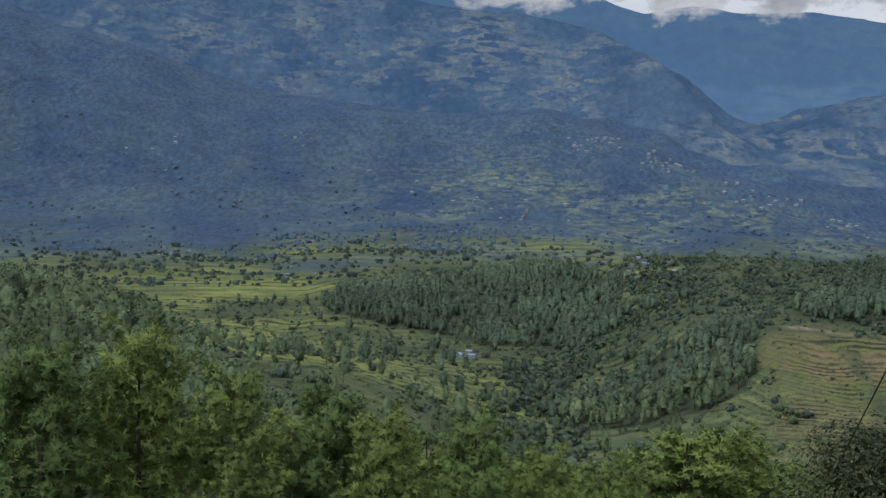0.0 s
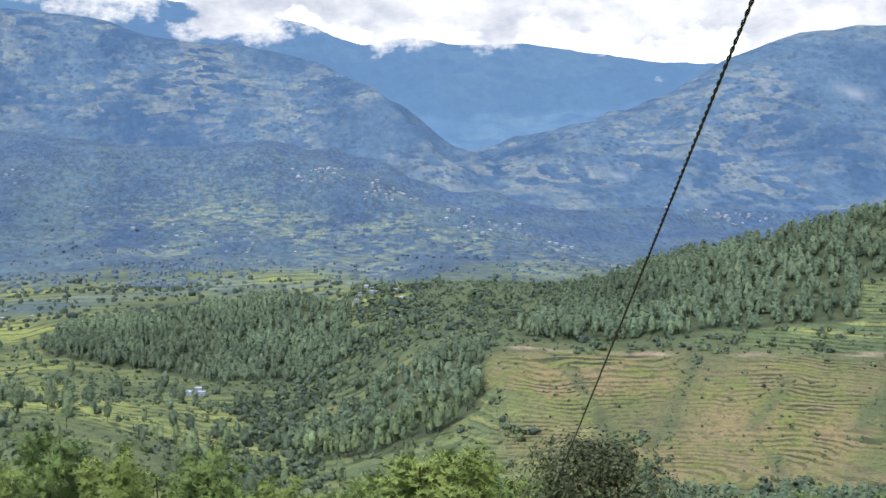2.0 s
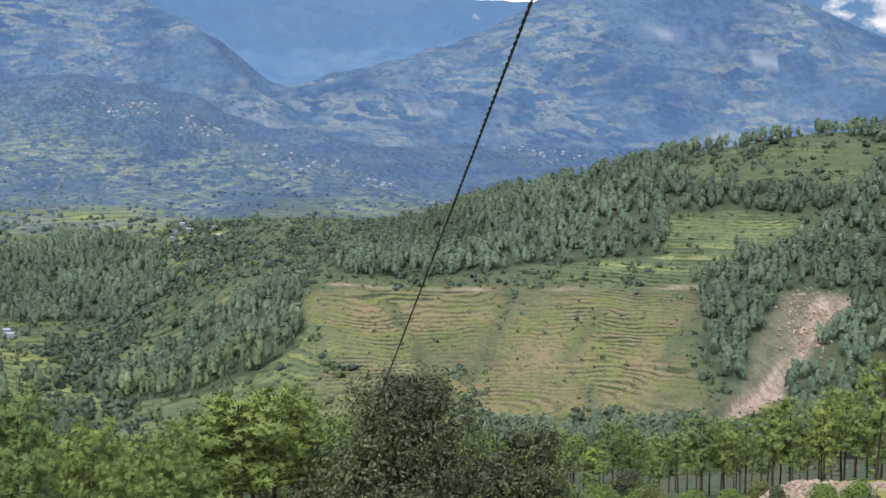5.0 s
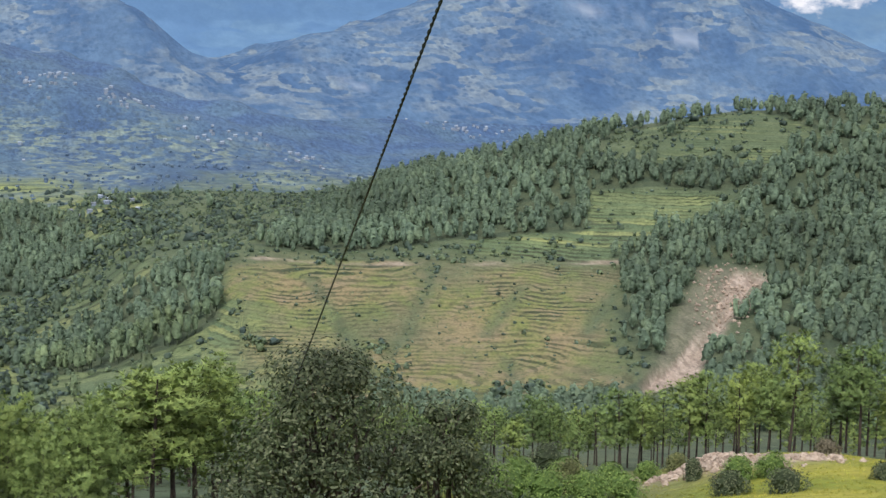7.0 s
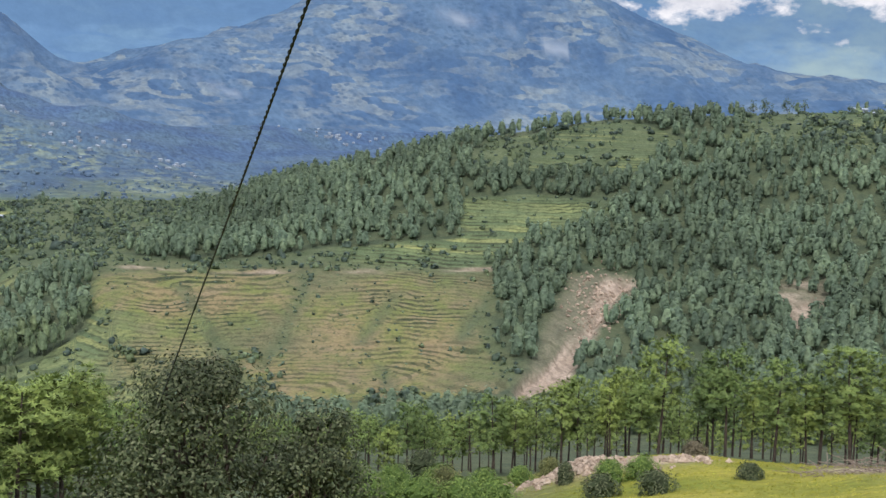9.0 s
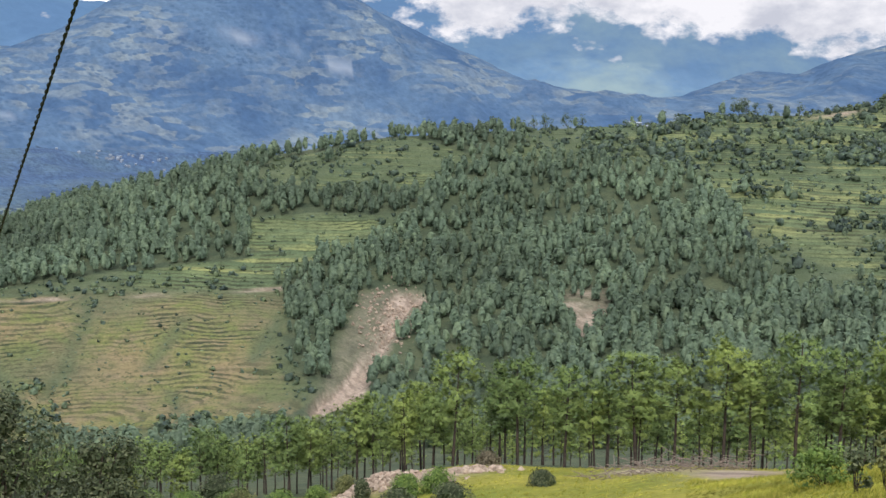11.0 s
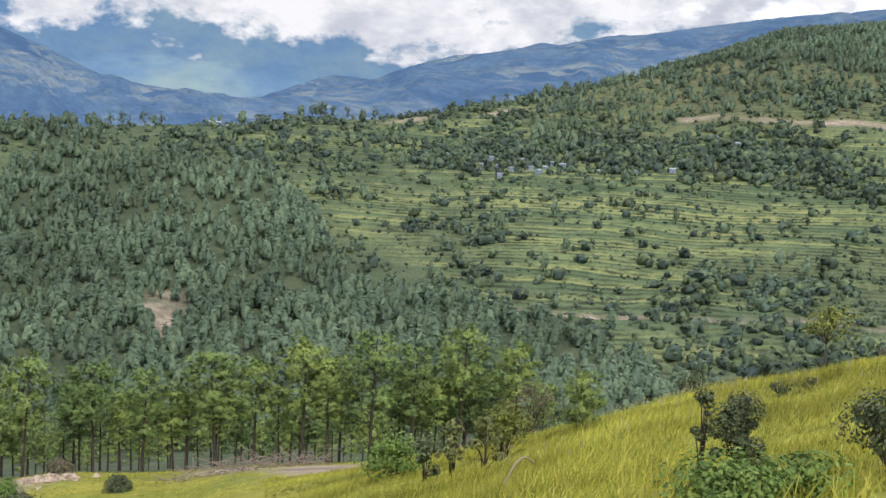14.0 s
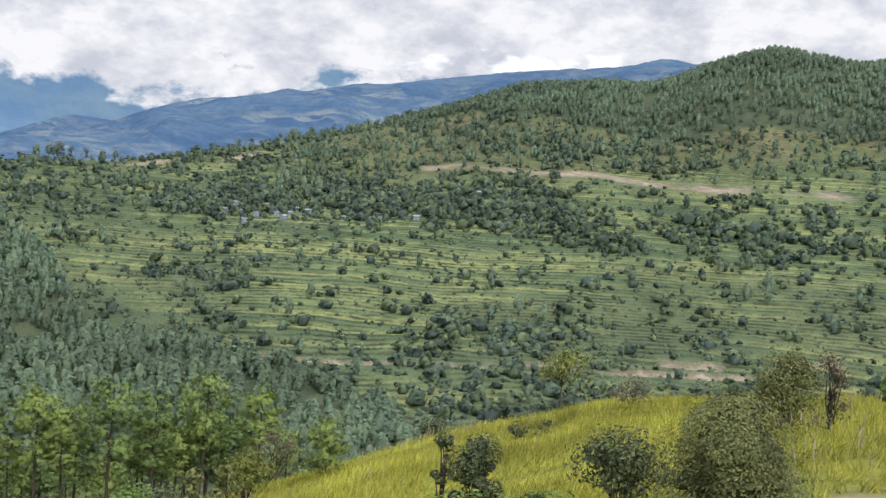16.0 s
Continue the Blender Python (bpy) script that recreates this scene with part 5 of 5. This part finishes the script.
def scattered_stones(name, b_mid, r_mid, b_wide, r_wide, count, size, label, seed):
    rng = np.random.default_rng(seed)
    b, r = rng.normal(b_mid, b_wide, count), rng.normal(r_mid, r_wide, count)
    x, y = r * np.sin(np.radians(b)), r * np.cos(np.radians(b))
    z = land(x, y)[0]
    lump = lambda q: crown_blob([(0.0, 0.45), (0.4, 0.55), (0.75, 0.3)], 5, q, 0.25)
    ob = spread(name, lump, 6, np.stack([x, y, z - 0.15], -1), size * rng.uniform(0.3, 1.6, count) ** 1.5, rng.uniform(0.8, 1.6, count), RUBBLE, label, "rubble", seed)
    ob.data.polygons.foreach_set("use_smooth", np.zeros(len(ob.data.polygons), bool))
    return ob


scattered_stones("rubble_heap", 35.8, 147, 1.7, 4.0, 800, 0.42, "heap of pale broken stone and earth", 301)
scattered_stones("rubble_bank", 38.6, 153, 1.3, 2.5, 300, 0.4, "low bank of pale rubble along the wood", 302)
scattered_stones("slide_boulders", 35.7, 650, 0.8, 26, 380, 0.9, "boulders in the scar of a landslide", 303)


def brush_heap(bearing, distance, seed):
    """Felled branches thrown together."""
    rng = np.random.default_rng(seed)
    heap = empty_at("brush_heap", spot(bearing, distance, 0), "tangled heap of felled brown branches", "branches")
    sticks = []
    for k in range(90):
        a, c = rng.uniform(0, 6.3), rng.normal(0, [3.2, 1.6, 0], 3) + [0, 0, rng.uniform(0.05, 0.9)]
        d = np.array([np.cos(a), np.sin(a), rng.normal(0, 0.25)]) * rng.uniform(0.6, 1.8)
        sticks.append(tube([c - d, c + d + [0, 0, 0.15]], [0.05, 0.015], 4))
    tagged(part("brushwood", *merged(sticks), DRY_BARK, heap), kind="stuff")
    return heap


DRY_BARK = bark_material("dry_branch_bark", (0.130, 0.100, 0.080), (0.300, 0.250, 0.210))
brush_heap(48.2, 150, 311)
brush_heap(46.6, 140, 312)
brush_heap(50.6, 154, 313)


def bent_cane(bearing, distance):
    """A pale dry stalk that arches over."""
    cane = empty_at("bent_cane", spot(bearing, distance, 0), "pale dry stalk arching over the grass", "stalk")
    t = np.linspace(0, 1, 12)
    part("stalk", *tube(np.stack([1.9 * t - 1.2, 0 * t, 1.15 * np.sin(np.pi * (0.25 + 0.62 * (1 - t)))], -1), np.linspace(0.05, 0.03, 12), 6), SEED_PLUMES, cane, smooth=True)
    return cane


bent_cane(60.6, 44)


def grass():
    rng = np.random.default_rng(401)
    n = 30000
    b, r = np.radians(rng.uniform(49, 91, n)), np.sqrt(rng.uniform(26**2, 125**2, n))
    n2 = 5000
    b, r = np.concatenate([b, np.radians(rng.uniform(31, 56, n2))]), np.concatenate([r, np.sqrt(rng.uniform(105**2, 163**2, n2))])
    x, y = r * np.sin(b), r * np.cos(b)
    z, bb, s, crop, dry, meadow, soil, riser, level = land(x, y)
    tall = np.interp(bb, [48, 62], [0.3, 0.75]) * np.clip(0.8 + 0.7 * rough(x, y, 7, 3, 91), 0.3, 1.6)
    keep = (soil < 0.35) & (meadow > 0.4)
    p = np.stack([x, y, z - 0.05], -1)[keep]
    up = np.tile([0.15, -0.05, 1.0], (len(p), 1))
    v, f = bundles(p, up, 1.0, 0.05, 5, rng, 0.3)
    v = v.reshape(-1, 5, 3, 3)
    v[:, :, 2] = p[:, None] + (v[:, :, 2] - p[:, None]) * tall[keep][:, None, None]
    v[:, :, :2] += rng.normal(0, 0.16, (len(p), 5, 1, 3)) * [1, 1, 0]
    tagged(sheet("tall_grass", v.reshape(-1, 3), f, [GRASS]), "tall yellow-green grass on the near spur", "grass", kind="stuff")
    k = rng.uniform(size=len(p)) < np.clip(0.012 + 0.12 * rough(p[:, 0], p[:, 1], 12, 2, 95), 0.002, 0.08)
    away, turned = np.hypot(p[:, 0], p[:, 1]), np.degrees(np.arctan2(p[:, 0], p[:, 1]))
    reeds = (turned > 83.2) & (away > 33) & (away < 62) & (rng.uniform(size=len(p)) < 0.13)
    q = p[(k & (turned > 58) & (away > 42)) | reeds]
    v, f = bundles(q + [0, 0, 0.7], np.tile([0.25, 0.0, 1.0], (len(q), 1)), 0.4, 0.045, 2, rng, 0.12)
    stalk = bundles(q, np.tile([0.05, 0.0, 1.0], (len(q), 1)), 0.85, 0.02, 1, rng, 0.05)
    tagged(sheet("seed_heads", *merged([(v, f), stalk]), [SEED_PLUMES]), "pale feathery seed heads above the grass", "grass", kind="stuff")


grass()


def cable():
    """A twisted pair of black wires from the trees below to the house behind the lookout."""
    a, b = np.array([9.33, 35.2, -10.35]), np.array([2.0, 3.5, 2.79])
    t = np.linspace(0.56, 1.5, 1500)
    line = a + (b - a) * t[:, None]
    wire = empty_at("overhead_cable", tuple(line[0]), "black twisted pair of electric wires", "cable")
    turn = t * 35 / 0.16 * 2 * np.pi + 1.5 * np.sin(t * 40)
    for k in range(2):
        off = 0.0052 * np.stack([np.cos(turn + k * np.pi), 0.3 * np.sin(turn + k * np.pi), np.sin(turn + k * np.pi)], -1)
        part("strand", *tube(line + off - line[0], np.full(1500, 0.0048), 4), CABLE, wire, smooth=True)
    return wire


cable()


# ---- villages and ridge trees ----
def box(lo, hi):
    (x0, y0, z0), (x1, y1, z1) = lo, hi
    v = np.array([(x, y, z) for z in (z0, z1) for y in (y0, y1) for x in (x0, x1)], float)
    f = np.array([(0, 2, 3), (0, 3, 1), (4, 5, 7), (4, 7, 6), (0, 1, 5), (0, 5, 4), (2, 6, 7), (2, 7, 3), (0, 4, 6), (0, 6, 2), (1, 3, 7), (1, 7, 5)])
    return v, f


def gable(w, d, low, high, lip=0.4, thick=0.18):
    """A pitched roof with eaves."""
    v = np.array([(x * (w / 2 + lip), y * (d / 2 + lip), low - 0.15) for x in (-1, 1) for y in (-1, 1)] + [(-w / 2 - lip, 0, high), (w / 2 + lip, 0, high)], float)
    v = np.concatenate([v, v + [0, 0, thick]])
    quads = [(0, 2, 5, 4), (1, 4, 5, 3), (6, 10, 11, 8), (7, 9, 11, 10), (0, 6, 8, 2), (1, 3, 9, 7), (0, 4, 10, 6), (4, 1, 7, 10), (2, 8, 11, 5), (5, 11, 9, 3)]
    return v, np.array([t for a, b, c, d in quads for t in ((a, b, c), (a, c, d))])


def house(w, d, h, roof, label):
    home = empty_at("village_house", (0, 0, 0), label, "house", "village houses")
    peak = np.array([(-w / 2, -d / 2, h), (-w / 2, d / 2, h), (-w / 2, 0, h + 1.5), (w / 2, -d / 2, h), (w / 2, d / 2, h), (w / 2, 0, h + 1.5)]), np.array([(0, 2, 1), (3, 4, 5)])
    part("wall", *merged([box((-w / 2, -d / 2, -1.5), (w / 2, d / 2, h)), peak]), HAZED_LIMEWASH, home)
    part("roof", *gable(w, d, h, h + 1.55), roof, home)
    part("door", *box((-0.5, -d / 2 - 0.06, 0), (0.5, -d / 2 + 0.05, 2.0)), DARK_WOOD, home)
    for x in (-w * 0.32, w * 0.32):
        part("window", *box((x - 0.5, -d / 2 - 0.06, h - 2.0), (x + 0.5, -d / 2 + 0.05, h - 0.9)), DARK_WOOD, home)
    return home


def villages():
    rng = np.random.default_rng(501)
    kinds = [house(8, 5, 5, HAZED_SLATE, "limewashed hill house with a grey slate roof"), house(6.5, 4.5, 3, HAZED_TIN, "low limewashed house with a pale tin roof"), house(10, 5, 5.2, HAZED_TIN, "long limewashed house with a pale tin roof")]
    groups = [(59.8, 925, 2.0, 26, 19), (57.4, 960, 0.9, 14, 3), (68.3, 948, 0.8, 12, 4), (63.6, 895, 1.2, 8, 3), (8.9, 1095, 0.9, 22, 12), (9.6, 1040, 0.8, 20, 3), (1.2, 845, 1.0, 12, 4), (-6.5, 1420, 2.0, 60, 3), (-11.5, 1560, 1.2, 40, 4),
              (6.2, 2390, 1.4, 30, 22), (9.6, 2290, 1.8, 50, 28), (13.2, 2200, 1.8, 50, 22), (16.5, 2150, 1.4, 40, 12), (24.2, 2640, 1.8, 30, 28), (-12.5, 2380, 1.6, 50, 8), (3.2, 2080, 2.4, 60, 12), (-6.2, 2450, 0.5, 30, 5), (0, 2200, 3.0, 70, 10), (46.5, 985, 0.8, 6, 3)]
    for b0, r0, bw, rw, count in groups:
        for _ in range(count):
            b, r = rng.normal(b0, bw * 0.6), rng.normal(r0, rw * 0.8)
            big = 0.44 if r < 1600 else 0.62
            ob = copy_thing(kinds[rng.integers(0, 3)], pose(*spot(b, r, -0.4), 0, 0, -b + rng.normal(0, 25)))
            ob.scale = (big,) * 3
    for home in kinds:
        for child in list(home.children):
            bpy.data.objects.remove(child)
        bpy.data.objects.remove(home)


villages()


def ridge_trees():
    rng = np.random.default_rng(601)
    kinds = [shrub("ridge_tree", 610 + k, h, w, 420, 0.36, BUSH_LEAVES_FAR, "dark round-crowned tree standing on the ridge", "tree", 1, 0.3, 8, group="trees along the ridge", narrow=0.62) for k, (h, w) in enumerate(((8, 7), (7, 8), (9, 7.5)))]
    lines = [(40.4, 6), (41.9, 7), (42.4, 8.5), (43.3, 8.5), (44.0, 6.5), (45.8, 4), (48, 4.5), (49.9, 7), (50.4, 9), (50.6, 8), (50.75, 9), (50.9, 9.5), (51.3, 7.5), (51.9, 7), (53.1, 7), (54.6, 4), (56.5, 7), (57.1, 8), (57.8, 5), (58.8, 7), (60.0, 7), (60.5, 8), (61.3, 6), (62.3, 8), (62.9, 7), (63.8, 8), (64.6, 7), (65.3, 7)]
    for b, h in lines:
        D, H = profile(np.array([b]))
        ob = copy_thing(kinds[rng.integers(0, 3)], pose(*spot(b, float(D[7][0]) + rng.normal(0, 6), 0.3), 0, 0, rng.uniform(0, 360)))
        ob.scale = (h / 8 * 1.15, h / 8 * 1.15, h / 8 * 1.5)
    for tree in kinds:
        for child in list(tree.children):
            bpy.data.objects.remove(child)
        bpy.data.objects.remove(tree)


ridge_trees()
